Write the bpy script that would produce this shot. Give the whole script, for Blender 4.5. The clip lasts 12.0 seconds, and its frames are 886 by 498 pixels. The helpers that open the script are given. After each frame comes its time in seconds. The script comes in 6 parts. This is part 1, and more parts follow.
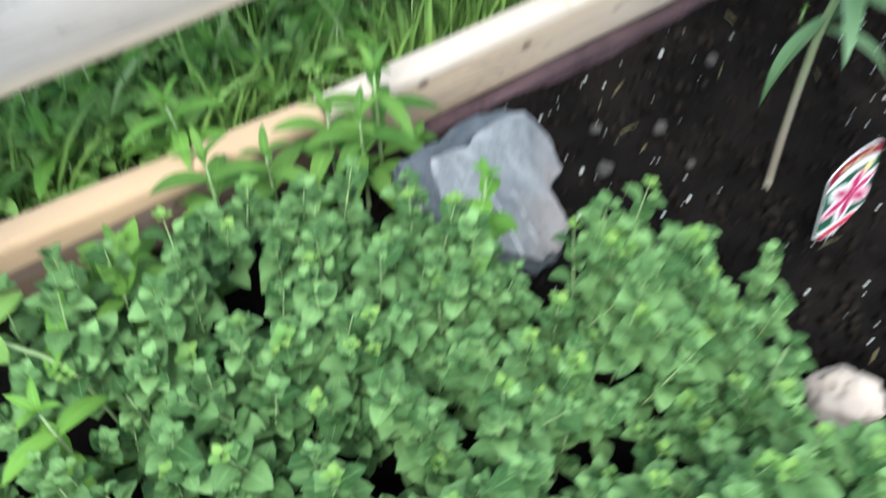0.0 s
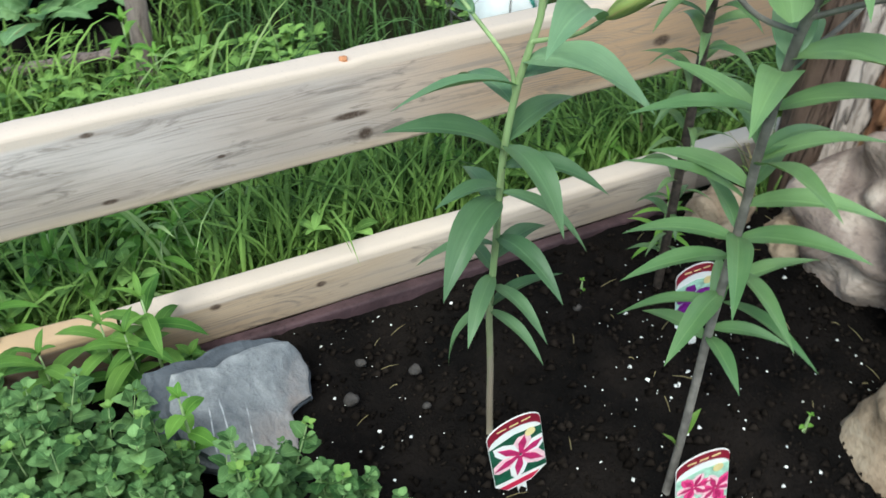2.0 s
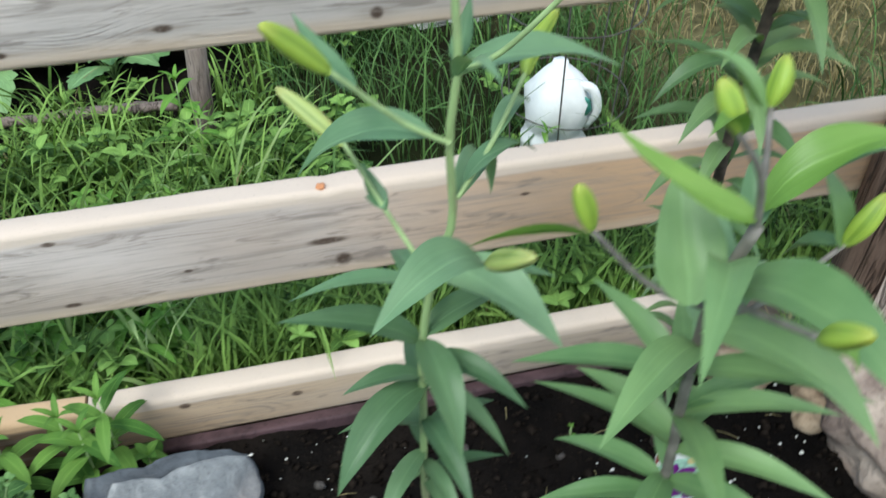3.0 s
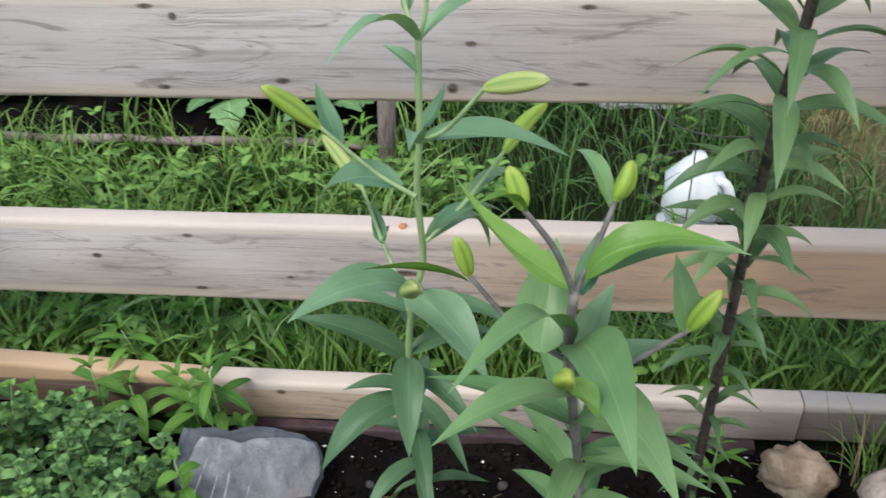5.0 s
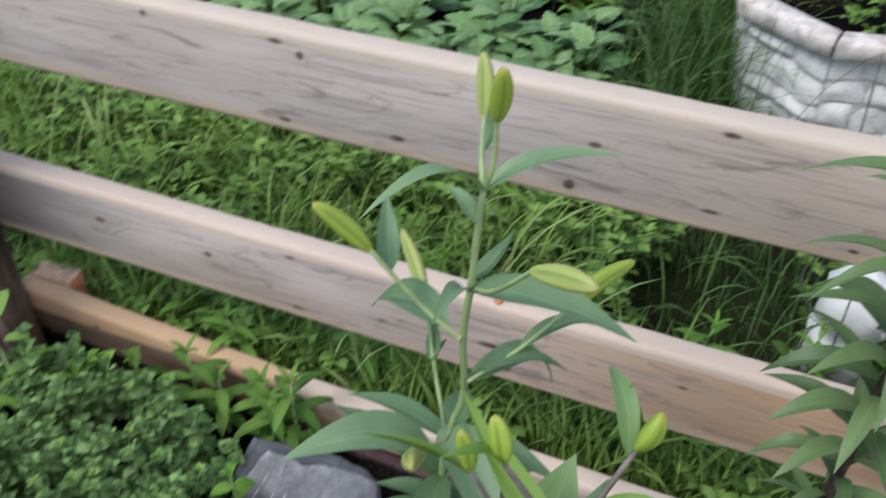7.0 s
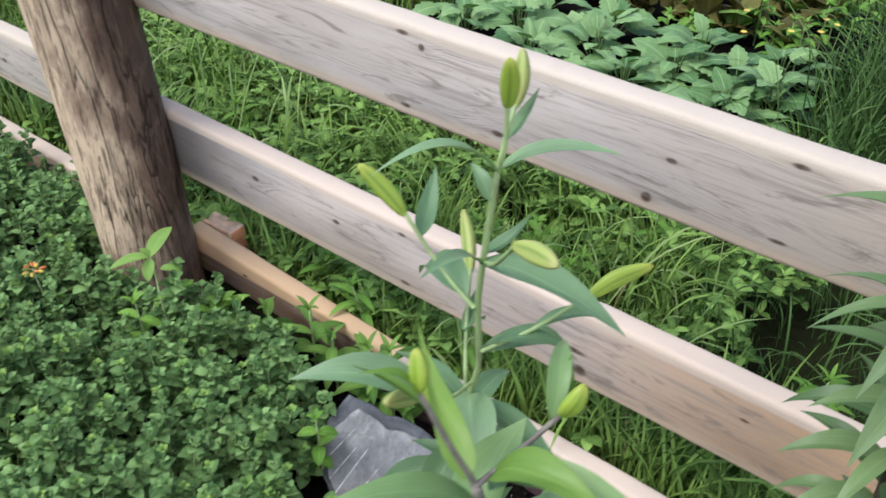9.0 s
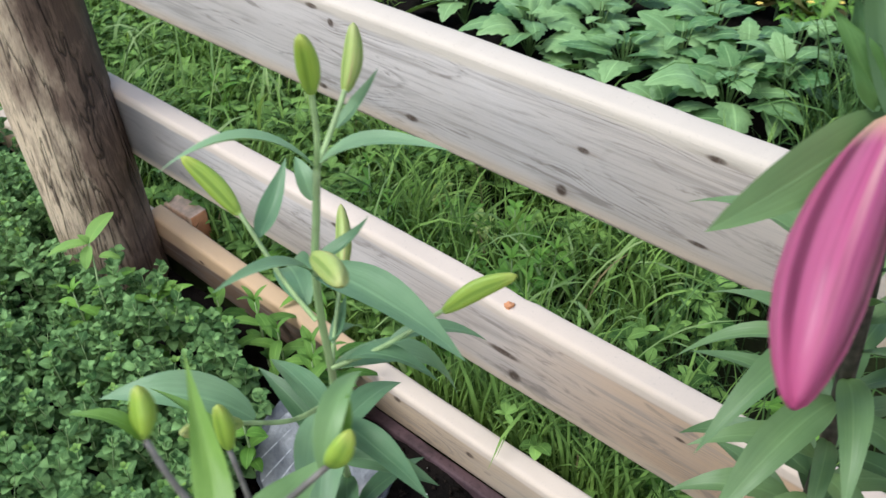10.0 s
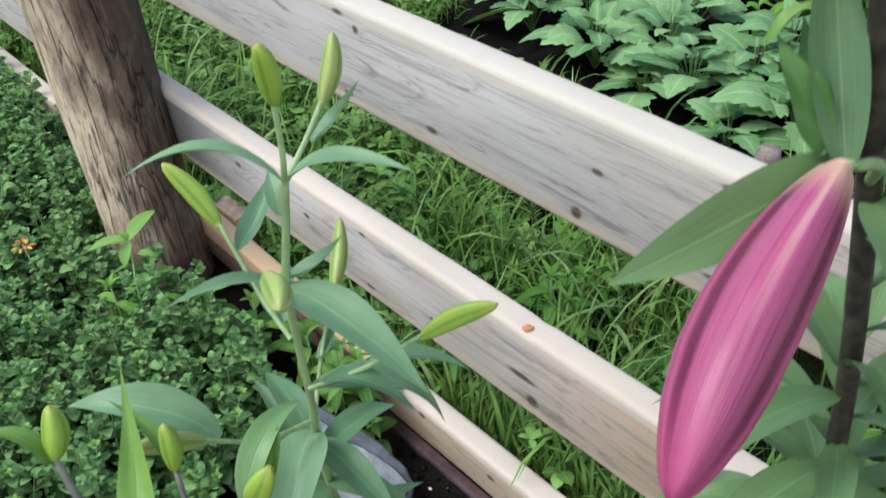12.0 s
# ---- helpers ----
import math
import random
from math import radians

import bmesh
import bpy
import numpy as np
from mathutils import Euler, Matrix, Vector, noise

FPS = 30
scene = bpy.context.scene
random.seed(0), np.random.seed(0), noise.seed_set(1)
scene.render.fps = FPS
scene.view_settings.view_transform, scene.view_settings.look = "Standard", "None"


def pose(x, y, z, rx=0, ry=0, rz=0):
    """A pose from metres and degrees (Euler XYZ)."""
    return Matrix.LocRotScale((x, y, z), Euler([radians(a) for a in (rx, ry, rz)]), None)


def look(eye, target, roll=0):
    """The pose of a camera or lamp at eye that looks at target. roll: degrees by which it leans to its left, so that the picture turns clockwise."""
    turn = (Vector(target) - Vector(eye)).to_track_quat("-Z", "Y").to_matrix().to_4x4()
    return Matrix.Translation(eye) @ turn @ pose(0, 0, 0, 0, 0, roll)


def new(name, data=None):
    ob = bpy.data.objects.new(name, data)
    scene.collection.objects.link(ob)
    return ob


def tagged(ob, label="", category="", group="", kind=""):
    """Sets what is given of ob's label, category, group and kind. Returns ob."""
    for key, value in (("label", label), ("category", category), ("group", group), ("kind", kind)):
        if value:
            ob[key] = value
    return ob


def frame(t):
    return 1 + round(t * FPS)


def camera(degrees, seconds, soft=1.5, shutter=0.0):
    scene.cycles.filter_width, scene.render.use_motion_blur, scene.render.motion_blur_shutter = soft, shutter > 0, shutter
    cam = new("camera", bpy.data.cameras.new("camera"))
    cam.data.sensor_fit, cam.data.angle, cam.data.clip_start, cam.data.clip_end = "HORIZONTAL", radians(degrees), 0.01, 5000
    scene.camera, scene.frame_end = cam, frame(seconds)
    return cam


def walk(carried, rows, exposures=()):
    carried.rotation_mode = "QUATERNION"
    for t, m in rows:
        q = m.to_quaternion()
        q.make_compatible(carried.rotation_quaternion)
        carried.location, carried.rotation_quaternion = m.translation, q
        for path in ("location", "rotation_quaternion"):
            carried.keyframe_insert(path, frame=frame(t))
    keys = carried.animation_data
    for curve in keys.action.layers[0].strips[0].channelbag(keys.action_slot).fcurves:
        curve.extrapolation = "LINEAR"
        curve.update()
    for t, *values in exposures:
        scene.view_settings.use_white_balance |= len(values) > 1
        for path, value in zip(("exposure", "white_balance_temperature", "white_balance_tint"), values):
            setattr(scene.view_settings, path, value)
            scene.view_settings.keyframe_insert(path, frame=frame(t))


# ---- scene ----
cam = camera(53.0, 12.0, shutter=0.65)
PATH = [
    (0, (-0.303, -0.619, 0.719), (0.374, 0.394, -0.867), -0.8),
    (0.5, (-0.319, -0.723, 0.891), (0.48, 0.439, -0.527), 1.1),
    (1, (-0.254, -0.806, 0.935), (0.594, 0.446, -0.375), 0.7),
    (1.5, (-0.102, -0.859, 0.896), (0.677, 0.458, -0.393), 0.2),
    (2, (0.013, -0.87, 0.878), (0.644, 0.5, -0.436), -0.0),
    (2.5, (0.104, -0.846, 0.913), (0.586, 0.568, -0.417), -0.2),
    (3, (0.232, -0.791, 0.964), (0.599, 0.677, -0.344), 0.2),
    (3.2, (0.258, -0.789, 0.977), (0.465, 0.095, 0.192), 0.5),
    (4.8, (0.441, -0.927, 1.034), (0.356, 0.027, 0.311), -1.8),
    (5, (0.449, -0.935, 1.037), (0.271, 0.664, -0.15), -2.1),
    (5.5, (0.441, -0.945, 1.053), (0.191, 0.656, -0.119), -2.1),
    (6, (0.455, -0.899, 1.097), (0.14, 0.705, -0.055), -0.3),
    (6.5, (0.496, -0.797, 1.116), (0.052, 0.765, -0.05), 1.5),
    (7, (0.524, -0.77, 1.122), (-0.042, 0.665, -0.15), 1.0),
    (7.5, (0.549, -0.823, 1.143), (-0.158, 0.497, -0.183), 0.7),
    (7.7, (0.584, -0.863, 1.167), (0.120, -0.086, 0.378), 0.6),
    (9.3, (0.710, -0.719, 1.127), (0.113, 0.015, 0.388), -0.8),
    (9.5, (0.727, -0.685, 1.122), (-0.268, 0.526, -0.121), -1.3),
    (10, (0.761, -0.589, 1.089), (-0.302, 0.526, -0.187), -3.0),
    (10.5, (0.793, -0.558, 1.077), (-0.324, 0.504, -0.198), -3.9),
    (11, (0.798, -0.54, 1.069), (-0.361, 0.482, -0.201), -4.5),
    (11.5, (0.791, -0.528, 1.056), (-0.397, 0.459, -0.216), -4.9),
    (12, (0.788, -0.515, 1.074), (-0.41, 0.477, -0.183), -4.4),
]
EXPOSURES = [(0.0, 1.82, 6400, 1), (0.5, 1.48, 6670, -4), (1.0, 1.24, 6690, -3), (1.5, 1.26, 6690, -3), (2.5, 1.40, 6690, -1), (3.0, 1.27, 6640, 0), (5.0, 1.10, 6690, 7), (5.5, 1.02, 6690, 7), (6.5, 0.84, 6720, 11), (7.5, 0.92, 6970, 12), (9.5, 1.28, 6770, 9), (10.5, 1.25, 6570, 3), (12.0, 1.23, 6520, 3)]
walk(cam, [(t, look(eye, target, roll)) for t, eye, target, roll in PATH], EXPOSURES)

# ---- world, sun ----
world = bpy.data.worlds.new("sky")
scene.world = world
world.use_nodes = True
wn = world.node_tree
sky = wn.nodes.new("ShaderNodeTexSky")
sky.sky_type = "NISHITA"
sky.sun_disc = False
sky.sun_elevation = radians(51)
sky.sun_rotation = radians(131)
sky.air_density, sky.dust_density, sky.ozone_density = 1.0, 1.5, 1.0
wn.links.new(sky.outputs["Color"], wn.nodes["Background"].inputs["Color"])
wn.nodes["Background"].inputs["Strength"].default_value = 0.105
sun = new("sun", bpy.data.lights.new("sun", "SUN"))
sun.data.energy = 1.6
sun.data.angle = radians(30)
sun.data.color = (0.98, 0.99, 1.0)
sun.matrix_world = look((-1.5, -1.3, 2.5), (0, 0, 0))

# ---- node helpers ----


def shader(name, rough=0.6, spec=0.4):
    m = bpy.data.materials.new(name)
    m.use_nodes = True
    nt = m.node_tree
    b = nt.nodes["Principled BSDF"]
    b.inputs["Roughness"].default_value = rough
    b.inputs["Specular IOR Level"].default_value = spec
    return m, nt, b


def plug(nt, socket, value):
    if isinstance(value, bpy.types.NodeSocket):
        nt.links.new(value, socket)
    elif isinstance(value, (tuple, list)) and len(value) == 3 and socket.type == "RGBA":
        socket.default_value = (*value, 1)
    else:
        socket.default_value = value


def coords(nt, kind="Object"):
    return nt.nodes.new("ShaderNodeTexCoord").outputs[kind]


def scaled(nt, vec, size, shift=(0, 0, 0)):
    n = nt.nodes.new("ShaderNodeMapping")
    plug(nt, n.inputs["Vector"], vec)
    n.inputs["Scale"].default_value = size
    n.inputs["Location"].default_value = shift
    return n.outputs["Vector"]


def noisy(nt, vec, size=5.0, detail=4.0, rough=0.55, twist=0.0):
    n = nt.nodes.new("ShaderNodeTexNoise")
    plug(nt, n.inputs["Vector"], vec)
    n.inputs["Scale"].default_value = size
    n.inputs["Detail"].default_value = detail
    n.inputs["Roughness"].default_value = rough
    n.inputs["Distortion"].default_value = twist
    return n.outputs["Fac"]


def calc(nt, op, a, b=0.0, c=0.0):
    n = nt.nodes.new("ShaderNodeMath")
    n.operation = op
    for k, v in enumerate((a, b, c)):
        plug(nt, n.inputs[k], v)
    return n.outputs[0]


def remap(nt, v, a, b, lo=0.0, hi=1.0, smooth=True):
    n = nt.nodes.new("ShaderNodeMapRange")
    n.interpolation_type = "SMOOTHSTEP" if smooth else "LINEAR"
    for k, x in enumerate((v, a, b, lo, hi)):
        plug(nt, n.inputs[k], x)
    return n.outputs[0]


def mixed(nt, fac, a, b, how="MIX"):
    n = nt.nodes.new("ShaderNodeMix")
    n.data_type = "RGBA"
    n.blend_type = how
    plug(nt, n.inputs[0], fac)
    plug(nt, n.inputs[6], a)
    plug(nt, n.inputs[7], b)
    return n.outputs[2]


def ramp(nt, fac, *stops):
    n = nt.nodes.new("ShaderNodeValToRGB")
    plug(nt, n.inputs[0], fac)
    el = n.color_ramp.elements
    while len(el) < len(stops):
        el.new(0.5)
    for e, (p, c) in zip(el, stops):
        e.position, e.color = p, (*c, 1)
    return n.outputs[0]


def bumped(nt, bsdf, height, strength=0.3, dist=0.002):
    n = nt.nodes.new("ShaderNodeBump")
    n.inputs["Strength"].default_value = strength
    n.inputs["Distance"].default_value = dist
    plug(nt, n.inputs["Height"], height)
    nt.links.new(n.outputs[0], bsdf.inputs["Normal"])


def split(nt, vec):
    n = nt.nodes.new("ShaderNodeSeparateXYZ")
    plug(nt, n.inputs[0], vec)
    return n.outputs


def joined(nt, x, y, z):
    n = nt.nodes.new("ShaderNodeCombineXYZ")
    for k, v in enumerate((x, y, z)):
        plug(nt, n.inputs[k], v)
    return n.outputs[0]


def object_random(nt):
    return nt.nodes.new("ShaderNodeObjectInfo").outputs["Random"]


def island_random(nt):
    return nt.nodes.new("ShaderNodeNewGeometry").outputs["Random Per Island"]


# ---- materials ----


def leaf_material(name, dark, light, rough=0.45, light_pass=0.25, rib=0.35, veins=0.25, per="object", glow=(1.0, 1.0, 0.35), sheen=0.12):
    """A leaf: two greens by noise and by leaf, a paler midrib, fine veins along it, some light passing through."""
    m, nt, b = shader(name, rough, sheen)
    uv = split(nt, coords(nt, "UV"))
    across = calc(nt, "ABSOLUTE", calc(nt, "SUBTRACT", uv[0], 0.5))
    rnd = object_random(nt) if per == "object" else island_random(nt)
    patch = noisy(nt, coords(nt), 35.0, 3.0)
    tone = calc(nt, "ADD", calc(nt, "MULTIPLY", rnd, 0.65), calc(nt, "MULTIPLY", patch, 0.5))
    col = mixed(nt, remap(nt, tone, 0.22, 0.98, smooth=False), dark, light)
    lines = noisy(nt, joined(nt, calc(nt, "MULTIPLY", uv[0], 26.0), calc(nt, "MULTIPLY", uv[1], 1.5), rnd), 1.0, 2.0)
    col = mixed(nt, calc(nt, "MULTIPLY", remap(nt, lines, 0.35, 0.65), veins), col, tuple(0.55 * c for c in dark))
    hair = noisy(nt, joined(nt, calc(nt, "MULTIPLY", uv[0], 75.0), calc(nt, "MULTIPLY", uv[1], 3.0), rnd), 1.0, 2.0)
    col = mixed(nt, calc(nt, "MULTIPLY", remap(nt, hair, 0.45, 0.7), veins), col, tuple(min(1, 1.35 * c) for c in light))
    mid = remap(nt, across, 0.0, 0.055, 1.0, 0.0)
    col = mixed(nt, calc(nt, "MULTIPLY", mid, rib), col, tuple(min(1, 1.5 * c + 0.03) for c in light))
    plug(nt, b.inputs["Base Color"], col)
    bumped(nt, b, calc(nt, "SUBTRACT", lines, calc(nt, "MULTIPLY", mid, 0.8)), 0.3, 0.0008)
    t = nt.nodes.new("ShaderNodeBsdfTranslucent")
    plug(nt, t.inputs["Color"], mixed(nt, 1.0, col, glow, "MULTIPLY"))
    mx = nt.nodes.new("ShaderNodeMixShader")
    mx.inputs[0].default_value = light_pass
    nt.links.new(b.outputs[0], mx.inputs[1])
    nt.links.new(t.outputs[0], mx.inputs[2])
    nt.links.new(mx.outputs[0], nt.nodes["Material Output"].inputs["Surface"])
    return m


def board_material(name, knots, centre, half, warm=0.35, seed=0.0, grey=(0.43, 0.392, 0.365), pale=(0.58, 0.53, 0.49), tan=(0.55, 0.43, 0.32), lower=(0.60, 0.46, 0.345), upper=(0.555, 0.48, 0.41), drift=(0.0, 1.0), grimy=None, rim=0.018):
    """Weathered flat-sawn softwood: growth rings cut by the face into long arches, bent round the knots, pale worn
    edges, the top one with sky light painted in.
    """
    m, nt, b = shader(name, 0.72, 0.25)
    p = coords(nt)
    xyz = split(nt, p)
    core, halo, smear = None, None, None
    for x, z, rx, rz in knots:
        dx, dz = calc(nt, "SUBTRACT", xyz[0], x), calc(nt, "SUBTRACT", xyz[2], z)
        found = []
        for kx, kz in ((rx, rz), (rx * 3.5, rz * 0.8)):
            d = nt.nodes.new("ShaderNodeVectorMath")
            d.operation = "LENGTH"
            plug(nt, d.inputs[0], joined(nt, calc(nt, "MULTIPLY", dx, 1 / kx), 0.0, calc(nt, "MULTIPLY", dz, 1 / kz)))
            found.append(d.outputs["Value"])
        one, ring, trail = remap(nt, found[0], 0.45, 1.1, 1.0, 0.0), remap(nt, found[0], 0.3, 7.0, rz / 0.003, 0.0), remap(nt, found[1], 0.1, 1.3, 0.45, 0.0)
        core = one if core is None else calc(nt, "MAXIMUM", core, one)
        halo = ring if halo is None else calc(nt, "ADD", halo, ring)
        smear = trail if smear is None else calc(nt, "MAXIMUM", smear, trail)
    sway = noisy(nt, joined(nt, calc(nt, "MULTIPLY", xyz[0], 2.0), seed, 0.0), 1.0, 2.0)
    dip = noisy(nt, joined(nt, calc(nt, "MULTIPLY", xyz[0], 1.3), seed + 4.0, 0.0), 1.0, 1.0)
    depth = remap(nt, dip, 0.3, 0.7, 0.003, 0.04, False)
    off = calc(nt, "ADD", calc(nt, "SUBTRACT", xyz[2], centre), remap(nt, sway, 0.2, 0.8, -0.03, 0.03, False))
    far = calc(nt, "SQRT", calc(nt, "ADD", calc(nt, "MULTIPLY", off, off), calc(nt, "MULTIPLY", depth, depth)))
    wobble = noisy(nt, scaled(nt, p, (13.0, 0.0, 120.0), (seed, 0, 0)), 1.0, 4.0, 0.62)
    lines = calc(nt, "ADD", calc(nt, "MULTIPLY", far, 310.0), calc(nt, "ADD", halo, calc(nt, "MULTIPLY", wobble, 0.9)))
    rings = calc(nt, "SINE", calc(nt, "MULTIPLY", lines, 6.2832))
    torn = noisy(nt, joined(nt, calc(nt, "MULTIPLY", xyz[0], 15.0), seed + 8.0, calc(nt, "MULTIPLY", xyz[2], 330.0)), 1.0, 3.0, 0.6)
    fine = noisy(nt, joined(nt, calc(nt, "MULTIPLY", xyz[0], 16.0), seed, calc(nt, "MULTIPLY", xyz[2], 520.0)), 1.0, 4.0, 0.65)
    streak = noisy(nt, joined(nt, calc(nt, "MULTIPLY", xyz[0], 5.0), seed + 2.0, calc(nt, "MULTIPLY", xyz[2], 150.0)), 1.0, 5.0, 0.62, 0.3)
    broad = noisy(nt, scaled(nt, p, (3.5, 1.0, 14.0), (seed, 3, 1)), 1.0, 4.0)
    shade = noisy(nt, joined(nt, calc(nt, "MULTIPLY", xyz[0], 6.0), seed + 5.0, calc(nt, "MULTIPLY", lines, 0.3)), 1.0, 4.0, 0.65)
    tint = noisy(nt, scaled(nt, p, (1.3, 1.0, 2.5), (seed, 7, 2)), 1.0, 2.0)
    col = mixed(nt, remap(nt, broad, 0.3, 0.72), grey, pale)
    col = mixed(nt, calc(nt, "MULTIPLY", calc(nt, "MAXIMUM", remap(nt, tint, 0.40, 0.66, 0.0, 0.45), remap(nt, calc(nt, "ADD", xyz[0], calc(nt, "MULTIPLY", broad, 0.4)), 0.25, 0.85, *drift)), warm), col, tan)
    late = calc(nt, "MULTIPLY", remap(nt, rings, 0.05, 1.0), remap(nt, shade, 0.45, 0.66, 0.06, 0.72))
    late = calc(nt, "MULTIPLY", late, remap(nt, torn, 0.36, 0.60, 0.30, 1.0))
    worn = noisy(nt, scaled(nt, p, (2.6, 1.0, 21.0), (seed, 5, 9)), 1.0, 3.0, 0.6, 0.6)
    late = calc(nt, "MULTIPLY", late, remap(nt, worn, 0.40, 0.60, 0.22, 1.25))
    col = mixed(nt, late, col, (0.205, 0.175, 0.158))
    col = mixed(nt, remap(nt, streak, 0.47, 0.68, 0.0, 0.6), col, (0.27, 0.235, 0.215))
    col = mixed(nt, remap(nt, fine, 0.5, 0.8, 0.0, 0.3), col, (0.25, 0.22, 0.20))
    stain = noisy(nt, scaled(nt, p, (10.0, 1.0, 50.0), (seed, 11, 4)), 1.0, 4.0, 0.65, 1.0)
    col = mixed(nt, remap(nt, stain, 0.56, 0.68, 0.0, 0.65), col, (0.20, 0.168, 0.15))
    if grimy is not None:
        dirt = calc(nt, "ADD", xyz[0], calc(nt, "ADD", calc(nt, "MULTIPLY", broad, 0.16), calc(nt, "MULTIPLY", streak, 0.16)))
        col = mixed(nt, remap(nt, dirt, grimy - 0.06, grimy + 0.34, 0.86, 0.0), col, (0.135, 0.124, 0.122))
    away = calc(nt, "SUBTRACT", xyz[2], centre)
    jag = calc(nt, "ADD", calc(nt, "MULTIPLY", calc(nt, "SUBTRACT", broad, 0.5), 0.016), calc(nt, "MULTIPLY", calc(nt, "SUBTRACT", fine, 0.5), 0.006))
    # Pale top band: sky light is painted into the worn upper edge.
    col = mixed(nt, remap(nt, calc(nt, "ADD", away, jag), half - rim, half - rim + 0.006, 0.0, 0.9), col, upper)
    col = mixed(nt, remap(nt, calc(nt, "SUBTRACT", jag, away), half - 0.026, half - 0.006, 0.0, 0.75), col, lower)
    if core is not None:
        speck = noisy(nt, p, 160.0, 3.0)
        col = mixed(nt, calc(nt, "MULTIPLY", smear, remap(nt, fine, 0.3, 0.6, 0.3, 1.0)), col, (0.22, 0.165, 0.125))
        col = mixed(nt, calc(nt, "MULTIPLY", core, remap(nt, speck, 0.25, 0.6, 0.6, 0.97)), col, (0.07, 0.045, 0.033))
    grit = noisy(nt, p, 300.0, 3.0)
    col = mixed(nt, remap(nt, grit, 0.58, 0.8, 0.0, 0.25), col, (0.22, 0.19, 0.17))
    plug(nt, b.inputs["Base Color"], col)
    bumped(nt, b, calc(nt, "SUBTRACT", fine, calc(nt, "MULTIPLY", late, 0.6)), 0.35, 0.0012)
    return m


def log_material(name, pale, mid, dark, streak=7.0, bias=0.0, worn_lit_y=None):
    """Bare, weathered log: short dark flecks along the grain, long drying cracks, pale worn patches. Given a y, the
    wood below it is paled as worn and sunlit, the rest shaded.
    """
    m, nt, b = shader(name, 0.82, 0.2)
    p = coords(nt)
    long = noisy(nt, scaled(nt, p, (46, 46, 3.4)), 1.0, 5.0, 0.68, 0.2)
    fleck = noisy(nt, scaled(nt, p, (105, 105, 12)), 1.0, 5.0, 0.70, 0.15)
    fibre = noisy(nt, scaled(nt, p, (380, 380, 26)), 1.0, 3.0, 0.6)
    crack = calc(nt, "ABSOLUTE", calc(nt, "SUBTRACT", noisy(nt, scaled(nt, p, (13, 13, 1.1), (4.1, 2.2, 0.6)), 1.0, 4.0, 0.6, 0.3), 0.5))
    patch = calc(nt, "ADD", noisy(nt, scaled(nt, p, (streak, streak, 3.2), (1.7, 0.4, 0.3)), 1.0, 5.0, 0.62, 0.5), bias)
    if worn_lit_y is not None:
        # Sunlit paleness painted on the front side, shade on the back.
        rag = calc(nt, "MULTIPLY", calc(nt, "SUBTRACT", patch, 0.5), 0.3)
        patch = calc(nt, "ADD", calc(nt, "ADD", patch, rag), remap(nt, split(nt, p)[1], worn_lit_y - 0.040, worn_lit_y + 0.040, 0.25, -0.15))
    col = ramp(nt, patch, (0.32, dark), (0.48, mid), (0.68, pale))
    blot = noisy(nt, scaled(nt, p, (48, 48, 15), (0.3, 1.2, 2.0)), 1.0, 4.0, 0.65, 0.8)
    col = mixed(nt, remap(nt, blot, 0.48, 0.60, 0.0, 0.4), col, mid)
    col = mixed(nt, remap(nt, long, 0.54, 0.70, 0.0, 0.5), col, tuple(0.8 * c for c in dark))
    col = mixed(nt, remap(nt, fleck, 0.53, 0.64, 0.0, 0.75), col, tuple(0.65 * c for c in dark))
    col = mixed(nt, remap(nt, fibre, 0.5, 0.72, 0.0, 0.4), col, tuple(0.8 * c for c in dark))
    col = mixed(nt, remap(nt, crack, 0.0, 0.008, 0.75, 0.0), col, (0.012, 0.009, 0.008))
    plug(nt, b.inputs["Base Color"], col)
    h = calc(nt, "SUBTRACT", calc(nt, "MULTIPLY", fibre, 0.25), calc(nt, "ADD", calc(nt, "MULTIPLY", fleck, 0.7), long))
    h = calc(nt, "SUBTRACT", h, remap(nt, crack, 0.0, 0.02, 1.2, 0.0))
    bumped(nt, b, h, 0.85, 0.006)
    return m


def stone_material(name, a, bb, c, size=12.0, rough=0.75, scratch=0.0, relief=0.006):
    m, nt, b = shader(name, rough, 0.35)
    p = coords(nt)
    big = noisy(nt, p, size, 5.0, 0.6, 0.6)
    small = noisy(nt, p, size * 9, 4.0)
    col = ramp(nt, big, (0.33, a), (0.5, bb), (0.66, c))
    col = mixed(nt, remap(nt, small, 0.5, 0.75, 0.0, 0.45), col, tuple(0.45 * x for x in a))
    if scratch:
        line = noisy(nt, scaled(nt, p, (90, 7, 30)), 1.0, 3.0)
        col = mixed(nt, remap(nt, line, 0.57, 0.72, 0.0, scratch), col, (0.75, 0.76, 0.78))
    plug(nt, b.inputs["Base Color"], col)
    bumped(nt, b, calc(nt, "ADD", big, calc(nt, "MULTIPLY", small, 0.5)), 0.5, relief)
    return m


